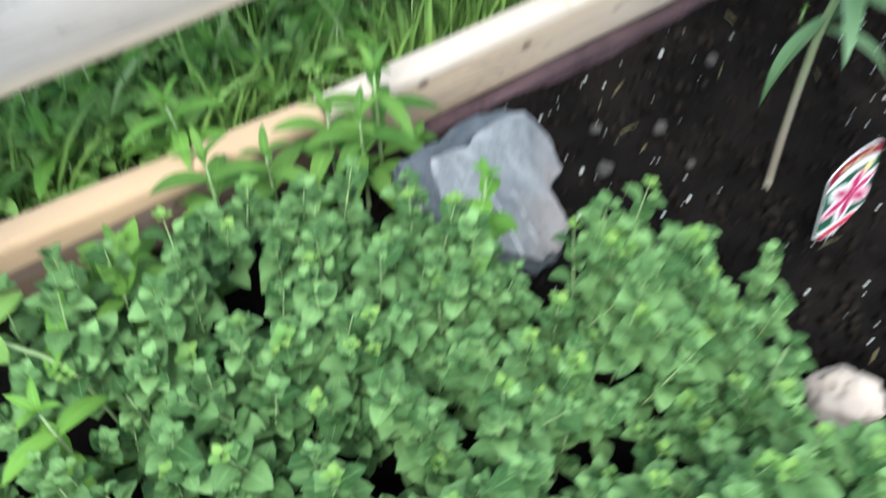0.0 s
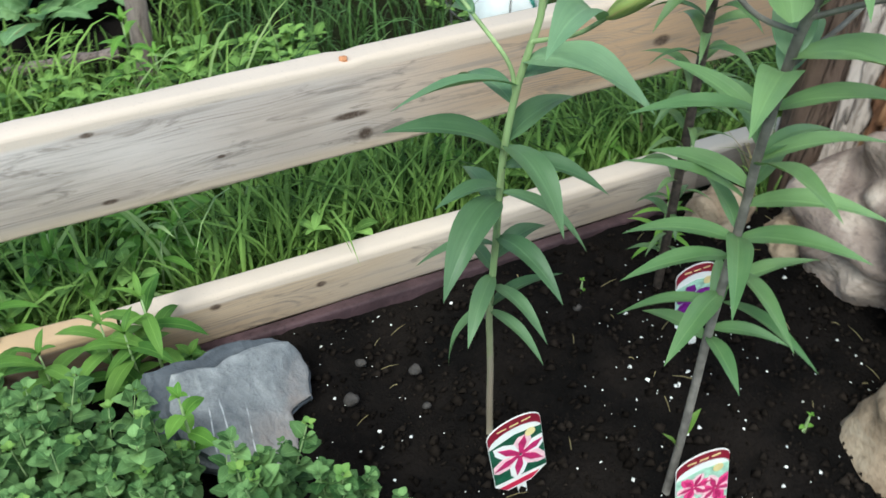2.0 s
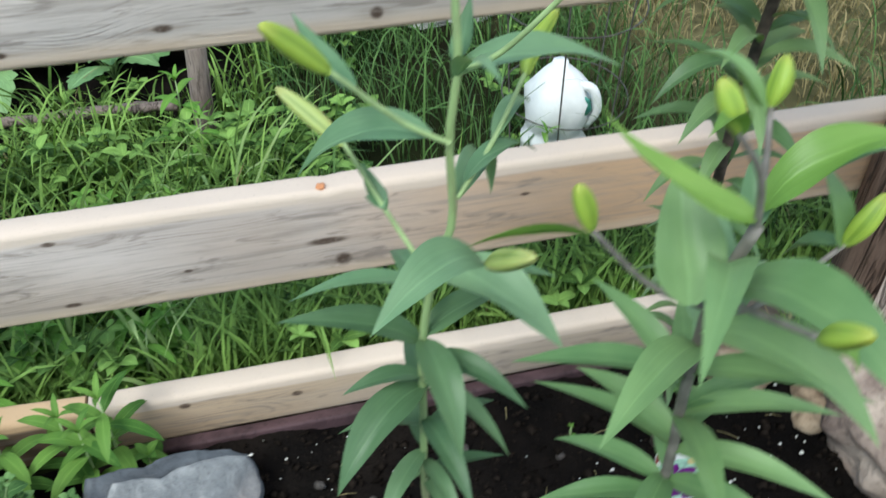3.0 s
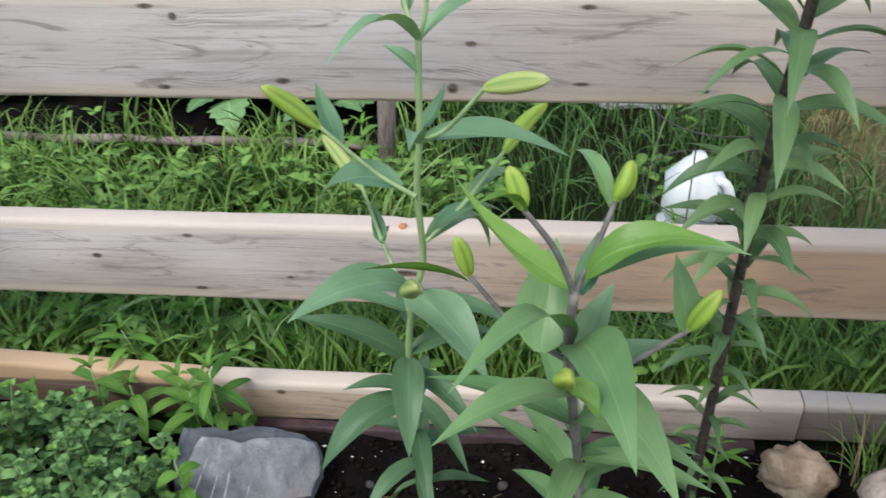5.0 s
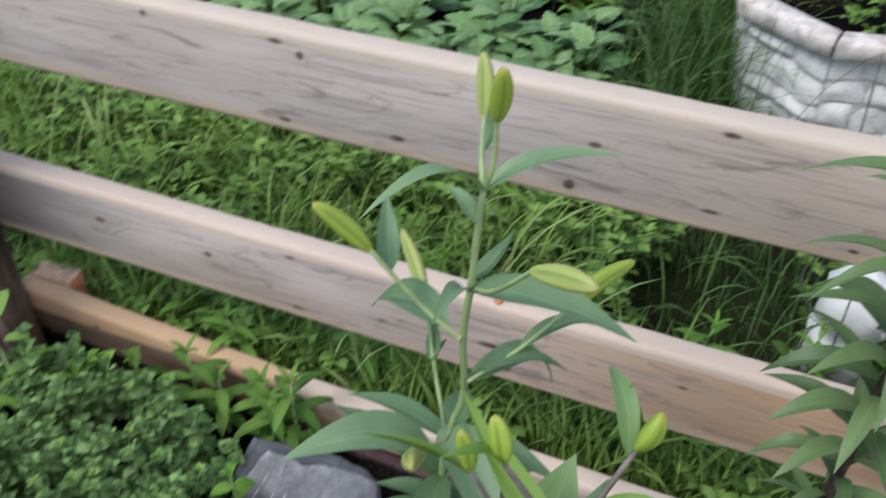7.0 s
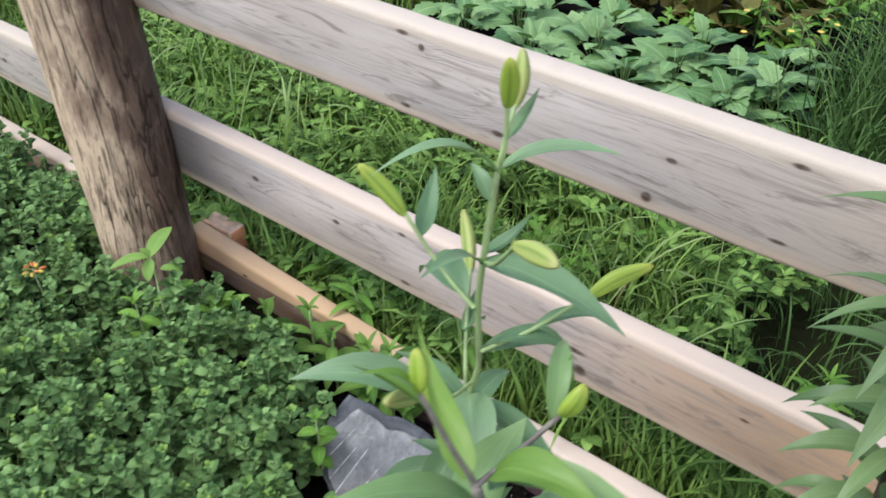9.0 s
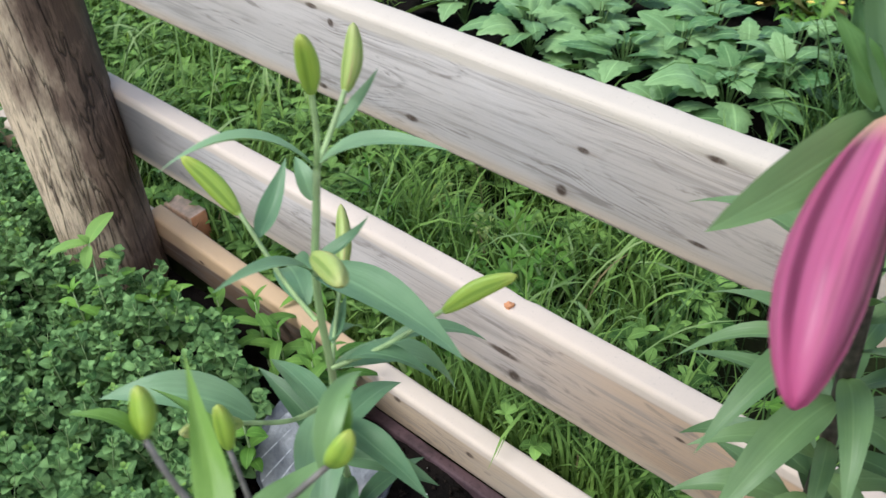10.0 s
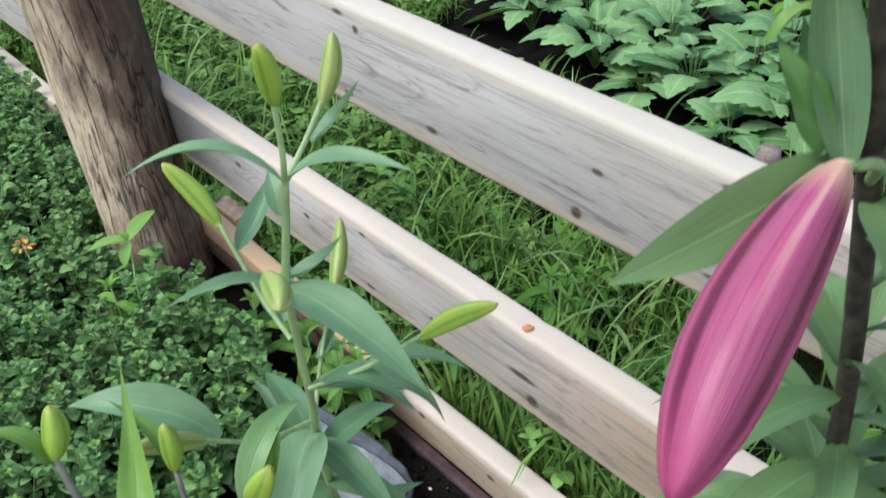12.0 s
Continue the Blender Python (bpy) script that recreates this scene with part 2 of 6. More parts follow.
def slate_material():
    """Cleaved blue-grey stone: cloudy pale face, brownish foot, a few straight pale scratches."""
    m, nt, b = shader("blue_grey_slate", 0.6, 0.35)
    p = coords(nt)
    xyz = split(nt, p)
    big, mid, small = noisy(nt, p, 11.0, 5.0, 0.6, 0.6), noisy(nt, p, 38.0, 5.0, 0.65, 0.4), noisy(nt, p, 150.0, 4.0, 0.6)
    col = ramp(nt, calc(nt, "ADD", calc(nt, "MULTIPLY", big, 0.6), calc(nt, "MULTIPLY", mid, 0.4)), (0.36, (0.125, 0.134, 0.148)), (0.5, (0.215, 0.226, 0.238)), (0.63, (0.37, 0.382, 0.392)))
    col = mixed(nt, remap(nt, small, 0.5, 0.75, 0.0, 0.4), col, (0.07, 0.078, 0.09))
    col = mixed(nt, calc(nt, "MULTIPLY", remap(nt, calc(nt, "ADD", xyz[2], calc(nt, "MULTIPLY", big, 0.05)), 0.035, 0.075, 0.75, 0.0), remap(nt, mid, 0.35, 0.6, 0.4, 1.0)), col, (0.235, 0.19, 0.175))
    side = calc(nt, "ADD", calc(nt, "ADD", calc(nt, "MULTIPLY", xyz[0], 0.923), calc(nt, "MULTIPLY", xyz[1], 0.175)), calc(nt, "MULTIPLY", xyz[2], -0.342))
    deep = calc(nt, "ADD", calc(nt, "MULTIPLY", xyz[1], 0.89), calc(nt, "MULTIPLY", xyz[2], 0.456))
    wear = noisy(nt, p, 70.0, 3.0)
    for at, slope, lo, hi in ((-0.098, 0.18, -0.06, 0.03), (-0.076, 0.12, -0.07, 0.005), (-0.060, 0.05, -0.085, 0.012), (-0.030, 0.10, -0.06, 0.0)):
        gap = calc(nt, "ABSOLUTE", calc(nt, "SUBTRACT", calc(nt, "SUBTRACT", side, at), calc(nt, "MULTIPLY", deep, slope)))
        line = calc(nt, "MULTIPLY", remap(nt, gap, 0.0004, 0.0014, 1.0, 0.0), calc(nt, "MULTIPLY", remap(nt, deep, lo, lo + 0.01), remap(nt, deep, hi, hi + 0.01, 1.0, 0.0)))
        col = mixed(nt, calc(nt, "MULTIPLY", line, remap(nt, wear, 0.35, 0.55, 0.1, 0.8)), col, (0.66, 0.67, 0.69))
    plug(nt, b.inputs["Base Color"], col)
    bumped(nt, b, calc(nt, "ADD", big, calc(nt, "ADD", mid, calc(nt, "MULTIPLY", small, 0.4))), 0.5, 0.008)
    return m


def plain_material(name, colour, rough=0.5, spec=0.4, vary=0.15, size=60.0):
    m, nt, b = shader(name, rough, spec)
    n = noisy(nt, coords(nt), size, 3.0)
    plug(nt, b.inputs["Base Color"], mixed(nt, remap(nt, n, 0.3, 0.7), tuple(c * (1 - vary) for c in colour), tuple(min(1, c * (1 + vary)) for c in colour)))
    bumped(nt, b, n, 0.15, 0.001)
    return m


def bud_material(name, base, seam, tip, foot, light_pass=0.12, streak=None):
    """A closed flower bud: petals with a mid line each, seams between, another tint at tip and foot."""
    m, nt, b = shader(name, 0.42, 0.35)
    uv = split(nt, coords(nt, "UV"))
    ang = calc(nt, "SINE", calc(nt, "MULTIPLY", uv[0], 6.28318 * 3))
    col = mixed(nt, remap(nt, ang, -1.0, -0.55, 0.9, 0.0), base, seam)
    if streak:
        col = mixed(nt, calc(nt, "MULTIPLY", remap(nt, ang, 0.93, 1.0, 0.0, 0.7), remap(nt, uv[1], 0.1, 0.65, 1.0, 0.15)), col, streak)
    line = noisy(nt, joined(nt, calc(nt, "MULTIPLY", uv[0], 60.0), calc(nt, "MULTIPLY", uv[1], 2.0), 0.0), 1.0, 3.0)
    col = mixed(nt, remap(nt, line, 0.46, 0.72, 0.0, 0.4), col, seam)
    col = mixed(nt, remap(nt, uv[1], 0.72, 1.0, 0.0, 0.8), col, tip)
    col = mixed(nt, remap(nt, uv[1], 0.0, 0.2, 0.85, 0.0), col, foot)
    plug(nt, b.inputs["Base Color"], col)
    bumped(nt, b, calc(nt, "ADD", ang, line), 0.35, 0.001)
    b.inputs["Subsurface Weight"].default_value = light_pass
    b.inputs["Subsurface Radius"].default_value = (0.01, 0.006, 0.003)
    b.inputs["Subsurface Scale"].default_value = 0.3
    return m


def stem_material():
    """Pale green above, dry grey-brown near the soil."""
    m, nt, b = shader("pale_stem_dry_foot", 0.5, 0.3)
    p = coords(nt)
    n = noisy(nt, scaled(nt, p, (120, 120, 25)), 1.0, 4.0)
    high = calc(nt, "ADD", split(nt, p)[2], calc(nt, "MULTIPLY", n, 0.12))
    col = mixed(nt, remap(nt, high, 0.14, 0.34), (0.235, 0.195, 0.150), (0.265, 0.370, 0.165))
    col = mixed(nt, remap(nt, n, 0.45, 0.7, 0.0, 0.5), col, (0.17, 0.18, 0.10))
    plug(nt, b.inputs["Base Color"], col)
    bumped(nt, b, n, 0.3, 0.001)
    return m


def soil_material():
    m, nt, b = shader("black_potting_soil", 0.95, 0.04)
    p = coords(nt)
    n, s = noisy(nt, p, 9.0, 5.0), noisy(nt, p, 140.0, 4.0, 0.7)
    col = mixed(nt, remap(nt, n, 0.35, 0.7), (0.0050, 0.0045, 0.0044), (0.0125, 0.0100, 0.0088))
    col = mixed(nt, remap(nt, s, 0.55, 0.8, 0.0, 0.5), col, (0.034, 0.025, 0.020))
    plug(nt, b.inputs["Base Color"], col)
    bumped(nt, b, calc(nt, "ADD", n, s), 0.9, 0.006)
    return m


def ground_material():
    m, nt, b = shader("lawn_ground", 0.95, 0.04)
    p = coords(nt)
    n, s = noisy(nt, p, 1.4, 5.0), noisy(nt, p, 45.0, 4.0)
    col = ramp(nt, n, (0.35, (0.013, 0.014, 0.007)), (0.55, (0.022, 0.028, 0.011)), (0.72, (0.055, 0.048, 0.024)))
    xy = split(nt, p)
    dx, dy = calc(nt, "SUBTRACT", xy[0], 1.9), calc(nt, "SUBTRACT", xy[1], 1.0)
    gap = calc(nt, "SQRT", calc(nt, "ADD", calc(nt, "MULTIPLY", dx, dx), calc(nt, "MULTIPLY", dy, dy)))
    worn = remap(nt, calc(nt, "ADD", gap, calc(nt, "MULTIPLY", n, 0.9)), 1.1, 1.5, 1.0, 0.0)
    col = mixed(nt, calc(nt, "MULTIPLY", worn, remap(nt, noisy(nt, p, 6.0, 4.0), 0.35, 0.65, 0.35, 1.0)), col, (0.125, 0.112, 0.056))
    col = mixed(nt, remap(nt, s, 0.45, 0.75, 0.0, 0.6), col, (0.012, 0.012, 0.007))
    plug(nt, b.inputs["Base Color"], col)
    bumped(nt, b, s, 0.8, 0.01)
    return m


MID_KNOTS = [(0.0, 0.353, 0.009, 0.004), (0.003, 0.263, 0.011, 0.004), (-0.136, 0.315, 0.009, 0.005), (0.309, 0.270, 0.012, 0.010), (0.292, 0.300, 0.028, 0.006), (0.133, 0.287, 0.006, 0.003), (0.53, 0.325, 0.008, 0.003), (0.74, 0.30, 0.016, 0.010), (-0.32, 0.32, 0.01, 0.006)]
TOP_KNOTS = [(0.016, 0.672, 0.012, 0.004), (0.046, 0.660, 0.006, 0.006), (0.017, 0.572, 0.010, 0.004), (0.163, 0.582, 0.011, 0.005), (0.363, 0.575, 0.008, 0.008), (0.513, 0.673, 0.011, 0.004), (0.51, 0.582, 0.012, 0.003), (-0.16, 0.672, 0.005, 0.005), (0.385, 0.630, 0.008, 0.004), (0.65, 0.575, 0.006, 0.003)]
LOW_KNOTS = [(0.088, 0.062, 0.009, 0.006), (0.231, 0.047, 0.009, 0.006), (0.44, 0.045, 0.012, 0.005), (-0.2, 0.055, 0.01, 0.005)]
WOOD_MID = board_material("weathered_board_middle", MID_KNOTS, 0.307, 0.065, 0.97, 0.0, (0.440, 0.402, 0.398), (0.605, 0.558, 0.556), (0.49, 0.32, 0.20), upper=(0.575, 0.475, 0.405), grimy=-0.33)
WOOD_TOP = board_material("weathered_board_top", TOP_KNOTS, 0.6205, 0.0655, 0.68, 4.0, (0.485, 0.450, 0.445), (0.65, 0.605, 0.60), (0.47, 0.37, 0.295))
WOOD_LOW = board_material("weathered_board_low", LOW_KNOTS, 0.03, 0.05, 0.75, 9.0, (0.375, 0.315, 0.265), (0.485, 0.41, 0.345), (0.52, 0.37, 0.235), (0.24, 0.175, 0.13), (0.60, 0.495, 0.415), (1.0, 0.0))
# Stub and end boards: shade painted into the dark faces, daylight into the rims.
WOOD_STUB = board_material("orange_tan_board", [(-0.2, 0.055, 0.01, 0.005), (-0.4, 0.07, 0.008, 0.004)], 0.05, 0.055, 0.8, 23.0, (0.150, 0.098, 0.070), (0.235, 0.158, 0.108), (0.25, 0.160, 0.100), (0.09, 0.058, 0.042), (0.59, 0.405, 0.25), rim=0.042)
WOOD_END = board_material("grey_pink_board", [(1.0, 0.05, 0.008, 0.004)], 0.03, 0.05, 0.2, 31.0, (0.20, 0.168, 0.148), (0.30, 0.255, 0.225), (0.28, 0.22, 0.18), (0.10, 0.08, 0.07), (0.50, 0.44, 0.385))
WOOD_LEFT = board_material("weathered_board_far", [(-1.1, 0.3, 0.01, 0.006)], 0.307, 0.065, 0.4, 15.0)
PALE_CUT = plain_material("pale_sawn_wood", (0.66, 0.46, 0.33), 0.75, 0.2, 0.2, 60.0)
CUT_WOOD = plain_material("fresh_cut_wood", (0.60, 0.27, 0.135), 0.7, 0.2, 0.18, 40.0)
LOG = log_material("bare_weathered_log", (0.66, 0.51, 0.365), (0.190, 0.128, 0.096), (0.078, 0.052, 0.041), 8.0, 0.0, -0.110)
LOG_SPLIT = log_material("split_log_face", (0.62, 0.53, 0.48), (0.48, 0.40, 0.355), (0.26, 0.20, 0.17), 6.0, 0.2)
BARK = log_material("dark_bark", (0.19, 0.13, 0.10), (0.12, 0.078, 0.06), (0.055, 0.036, 0.028), 9.0)
ROT = log_material("rotten_orange_wood", (0.42, 0.26, 0.14), (0.27, 0.13, 0.075), (0.11, 0.055, 0.036), 22.0)
POLE = log_material("grey_pole", (0.36, 0.29, 0.265), (0.26, 0.205, 0.185), (0.12, 0.092, 0.082), 8.0)
MAROON = stone_material("worn_maroon_paint", (0.030, 0.017, 0.019), (0.054, 0.030, 0.035), (0.085, 0.048, 0.055), 15.0)
SLATE = slate_material()
SLATE_DARK = stone_material("dark_slate_ledge", (0.055, 0.063, 0.075), (0.085, 0.096, 0.112), (0.135, 0.147, 0.166), 14.0, 0.6)
BOULDER = stone_material("mauve_brown_boulder", (0.17, 0.118, 0.102), (0.36, 0.275, 0.235), (0.58, 0.47, 0.40), 11.0, 0.8, 0.0, 0.016)
TAN_ROCK = stone_material("tan_rock", (0.23, 0.16, 0.105), (0.36, 0.265, 0.185), (0.48, 0.38, 0.28), 14.0, 0.8, 0.0, 0.010)
PINK_ROCK = stone_material("pinkish_flat_rock", (0.42, 0.33, 0.28), (0.52, 0.43, 0.36), (0.60, 0.51, 0.44), 11.0)
SOIL = soil_material()
GROUND = ground_material()
PEBBLE = stone_material("dark_pebble", (0.03, 0.026, 0.024), (0.06, 0.052, 0.048), (0.10, 0.09, 0.085), 40.0)
PERLITE = plain_material("white_perlite", (0.82, 0.81, 0.78), 0.8, 0.3, 0.05)
CLOD = plain_material("dark_soil_crumbs", (0.013, 0.0100, 0.0082), 0.95, 0.04, 0.6, 20.0)
LILY_A = leaf_material("lily_leaf_blue_green", (0.112, 0.225, 0.115), (0.245, 0.390, 0.215), 0.42, 0.22, 0.18, 0.09, sheen=0.4)
LILY_B = leaf_material("lily_leaf_fresh_green", (0.085, 0.186, 0.070), (0.206, 0.340, 0.138), 0.42, 0.20, 0.18, 0.09, sheen=0.4)
LILY_LIME = leaf_material("lily_leaf_lime_tip", (0.112, 0.235, 0.040), (0.215, 0.362, 0.078), 0.42, 0.25, 0.18, 0.09, sheen=0.4)
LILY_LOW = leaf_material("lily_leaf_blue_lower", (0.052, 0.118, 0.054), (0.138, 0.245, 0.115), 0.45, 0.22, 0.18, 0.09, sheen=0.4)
LILY_C = leaf_material("lily_leaf_grey_green", (0.072, 0.145, 0.058), (0.180, 0.288, 0.120), 0.42, 0.22, 0.18, 0.09, sheen=0.4)
STEM_A = plain_material("pale_green_stem", (0.28, 0.385, 0.175), 0.45, 0.3, 0.2)
STEM_A_FOOT = stem_material()
STEM_B = plain_material("grey_mauve_stem", (0.165, 0.150, 0.135), 0.5, 0.3, 0.3)
STEM_C = plain_material("dark_brown_stem", (0.048, 0.036, 0.030), 0.55, 0.4, 0.5, 120.0)
BUD_GREEN = bud_material("green_bud", (0.275, 0.39, 0.058), (0.165, 0.265, 0.035), (0.34, 0.38, 0.07), (0.22, 0.32, 0.055))
BUD_PALE = bud_material("pale_green_bud", (0.33, 0.40, 0.12), (0.18, 0.26, 0.06), (0.36, 0.38, 0.14), (0.28, 0.36, 0.09), streak=(0.42, 0.25, 0.15))
BUD_PINK = bud_material("deep_pink_bud", (0.365, 0.075, 0.165), (0.115, 0.010, 0.042), (0.36, 0.055, 0.145), (0.64, 0.40, 0.27), 0.05, streak=(0.62, 0.36, 0.33))
OREGANO = leaf_material("oregano_leaf", (0.027, 0.080, 0.023), (0.232, 0.405, 0.150), 0.6, 0.12, 0.25, 0.15, "island")
OREGANO_TIP = leaf_material("oregano_young_leaf", (0.15, 0.31, 0.09), (0.29, 0.46, 0.12), 0.6, 0.3, 0.2, 0.1, "island")
# Darker weed green: the shade by the bottom board is mixed into it.
SHADED_WEED = leaf_material("shaded_weed_leaf", (0.055, 0.145, 0.030), (0.175, 0.325, 0.070), 0.5, 0.22, 0.3, 0.2, "object")
WEED = leaf_material("weed_leaf", (0.105, 0.25, 0.042), (0.235, 0.45, 0.090), 0.5, 0.28, 0.35, 0.2, "object")
GRASS = leaf_material("grass_blade", (0.013, 0.046, 0.006), (0.310, 0.505, 0.125), 0.45, 0.14, 0.1, 0.2, "island")
# Finer blades; the shade they stand in is mixed into the dark green.
SHADED_FINE_GRASS = leaf_material("shaded_fine_grass", (0.010, 0.038, 0.009), (0.135, 0.255, 0.078), 0.45, 0.12, 0.1, 0.2, "island")
PALE_GRASS = leaf_material("pale_broad_grass", (0.22, 0.36, 0.12), (0.42, 0.55, 0.24), 0.4, 0.3, 0.3, 0.2, "island")
LILY_DARK = leaf_material("lily_leaf_deep_green", (0.045, 0.115, 0.032), (0.105, 0.205, 0.062), 0.5, 0.2, 0.2, 0.15)
CLOVER = leaf_material("lawn_weed_leaf", (0.022, 0.070, 0.012), (0.300, 0.505, 0.130), 0.55, 0.16, 0.3, 0.15, "island")
PALE_LEAF = leaf_material("pale_lime_leaf", (0.34, 0.46, 0.12), (0.56, 0.66, 0.27), 0.6, 0.3, 0.2, 0.1, "island")
STRAW = leaf_material("dry_grass", (0.22, 0.18, 0.09), (0.40, 0.33, 0.18), 0.7, 0.2, 0.1, 0.2, "island")
TOOTHED = leaf_material("grey_green_toothed_leaf", (0.050, 0.145, 0.046), (0.265, 0.430, 0.185), 0.48, 0.14, 0.45, 0.2, sheen=0.3)
STALK = plain_material("leaf_stalk_green", (0.09, 0.16, 0.05), 0.6, 0.3, 0.3)
LETTUCE = leaf_material("red_lettuce_leaf", (0.075, 0.060, 0.024), (0.185, 0.185, 0.055), 0.5, 0.3, 0.2, 0.1)
WHITE_STONE = stone_material("whitewashed_stone", (0.62, 0.62, 0.61), (0.80, 0.81, 0.81), (0.87, 0.87, 0.865), 14.0)
RIM_STONE = stone_material("worn_white_rim", (0.42, 0.375, 0.355), (0.62, 0.575, 0.55), (0.78, 0.75, 0.73), 22.0)
MORTAR = plain_material("whitened_mortar", (0.64, 0.64, 0.63), 0.9, 0.1, 0.2)
HOT_PINK = plain_material("hot_pink_petal", (0.80, 0.03, 0.20), 0.5, 0.3, 0.2)
DULL_PINK = plain_material("dusty_pink_petal", (0.30, 0.045, 0.12), 0.6, 0.3, 0.3)
YELLOW = plain_material("yellow_petal", (0.62, 0.46, 0.10), 0.5, 0.3, 0.2)
ORANGE = plain_material("orange_petal", (0.60, 0.20, 0.07), 0.5, 0.3, 0.3)
WHITE_PLASTIC = plain_material("white_jug_plastic", (0.80, 0.82, 0.83), 0.35, 0.5, 0.04)
TEAL = plain_material("teal_plastic", (0.045, 0.25, 0.20), 0.35, 0.5, 0.15)
WIRE = plain_material("rusty_wire", (0.06, 0.055, 0.05), 0.5, 0.5, 0.4)
LABEL_WHITE = plain_material("label_white", (0.80, 0.80, 0.78), 0.35, 0.5, 0.03)
LABEL_MAROON = plain_material("label_maroon", (0.22, 0.012, 0.03), 0.35, 0.5, 0.1)
LABEL_GREEN = plain_material("label_dark_green", (0.015, 0.09, 0.05), 0.35, 0.5, 0.4, 120.0)
LABEL_PINK = plain_material("label_pink", (0.75, 0.06, 0.24), 0.35, 0.5, 0.15, 200.0)
LABEL_DEEP = plain_material("label_crimson", (0.48, 0.025, 0.13), 0.35, 0.5, 0.2, 200.0)
LABEL_PALE = plain_material("label_pale_pink", (0.85, 0.55, 0.60), 0.35, 0.5, 0.1, 200.0)
LABEL_MINT = plain_material("label_mint", (0.38, 0.62, 0.48), 0.35, 0.5, 0.2, 150.0)
LABEL_PURPLE = plain_material("label_purple", (0.16, 0.012, 0.20), 0.35, 0.5, 0.3, 200.0)
LABEL_YELLOW = plain_material("label_cream", (0.75, 0.62, 0.30), 0.35, 0.5, 0.1)
LABEL_RED = plain_material("label_red", (0.55, 0.02, 0.07), 0.35, 0.5, 0.1)

# ---- mesh helpers ----
ROOT = {}


class Mesh:
    """Collects points, faces and one uv a point, and links them as one mesh object."""

    def __init__(self):
        self.v, self.f, self.uv, self.mi = [], [], [], []
        self.slot = 0

    def put(self, p, u=0.5, w=0.5):
        self.v.append(tuple(p))
        self.uv.append((u, w))
        return len(self.v) - 1

    def face(self, *ids):
        self.f.append(ids)
        self.mi.append(self.slot)

    def grid(self, rows, closed=False):
        """Faces between rows of equally many points."""
        for a, b in zip(rows, rows[1:]):
            n = len(a)
            for k in range(n if closed else n - 1):
                j = (k + 1) % n
                self.face(a[k], a[j], b[j], b[k])

    def leaf(self, p0, p2, width, arch=0.15, fold=0.3, nl=8, nw=4, a=0.55, b=0.85, side=None, wave=0.0, curl=0.0):
        """A pointed leaf from p0 to p2. arch: how high its middle rises over the straight line, as a share of its length."""
        p0, p2 = Vector(p0), Vector(p2)
        axis = p2 - p0
        length = axis.length
        up = Vector((0, 0, 1))
        if side is None:
            side = axis.cross(up)
            if side.length < 0.15 * length:
                side = Vector((axis.y + 0.3 * length, 0.4 * length - axis.x, 0))
        side = Vector(side).normalized()
        rise = side.cross(axis).normalized()
        if rise.z < 0:
            rise = -rise
        p1 = (p0 + p2) / 2 + rise * arch * 2 * length - axis * 0.05
        top = (a / (a + b)) ** a * (b / (a + b)) ** b
        rows = []
        for i in range(nl + 1):
            s = i / nl
            c = p0 * (1 - s) ** 2 + p1 * 2 * s * (1 - s) + p2 * s * s
            t = ((p1 - p0) * (1 - s) + (p2 - p1) * s).normalized()
            n = side.cross(t).normalized()
            if n.dot(rise) < 0:
                n = -n
            w = 0.5 * width * (max(s, 0.012) ** a * max(1 - s, 0.0) ** b / top)
            row = []
            for k in range(nw + 1):
                u = 2 * k / nw - 1
                lift = fold * abs(u) * w + wave * w * math.sin(9 * s + 3 * u) + curl * u * w
                row.append(self.put(c + side * u * w + n * lift, k / nw, s))
            rows.append(row)
        self.grid(rows)

    def tube(self, path, radii, sides=8, cap=True):
        path = [Vector(p) for p in path]
        if not isinstance(radii, (list, tuple)):
            radii = [radii] * len(path)
        rows = []
        ref = Vector((0.31, 0.95, 0.05))
        for i, p in enumerate(path):
            t = (path[min(i + 1, len(path) - 1)] - path[max(i - 1, 0)]).normalized()
            x = t.cross(ref if abs(t.dot(ref)) < 0.9 else Vector((1, 0, 0))).normalized()
            y = t.cross(x)
            rows.append([self.put(p + (x * math.cos(q) + y * math.sin(q)) * radii[i], k / sides, i / (len(path) - 1)) for k, q in ((k, 2 * math.pi * k / sides) for k in range(sides))])
        self.grid(rows, True)
        if cap:
            self.face(*rows[0])
            self.face(*rows[-1])

    def bud(self, foot, tip, radius, bend=0.0, sides=24, rings=16, full=0.42, lobes=0.1, shape=None):
        """A closed lily bud: spindle with three broad ridges, slightly bent."""
        foot, tip = Vector(foot), Vector(tip)
        ax = tip - foot
        z = ax.normalized()
        x = z.cross(Vector((0.2, 0.1, 0.97)) if abs(z.z) < 0.95 else Vector((1, 0, 0))).normalized()
        y = z.cross(x)
        rows = []
        for i in range(rings + 1):
            s = i / rings
            if shape:
                k = max(q for q in range(len(shape) - 1) if shape[q][0] <= s)
                (s0, r0), (s1, r1) = shape[k], shape[k + 1]
                r = radius * (r0 + (r1 - r0) * (s - s0) / (s1 - s0))
            else:
                r = radius * min(1.0, (0.22 + 1.9 * s) if s < full else 1.02) * math.sin(math.pi * min(1, 0.12 + 0.88 * s)) ** 0.62 if s < 1 else radius * 0.12
                r = max(r, radius * 0.12)
            c = foot + ax * s + x * bend * ax.length * math.sin(math.pi * s)
            row = []
            for k in range(sides):
                q = 2 * math.pi * k / sides
                rr = r * (1 + lobes * math.sin(3 * q))
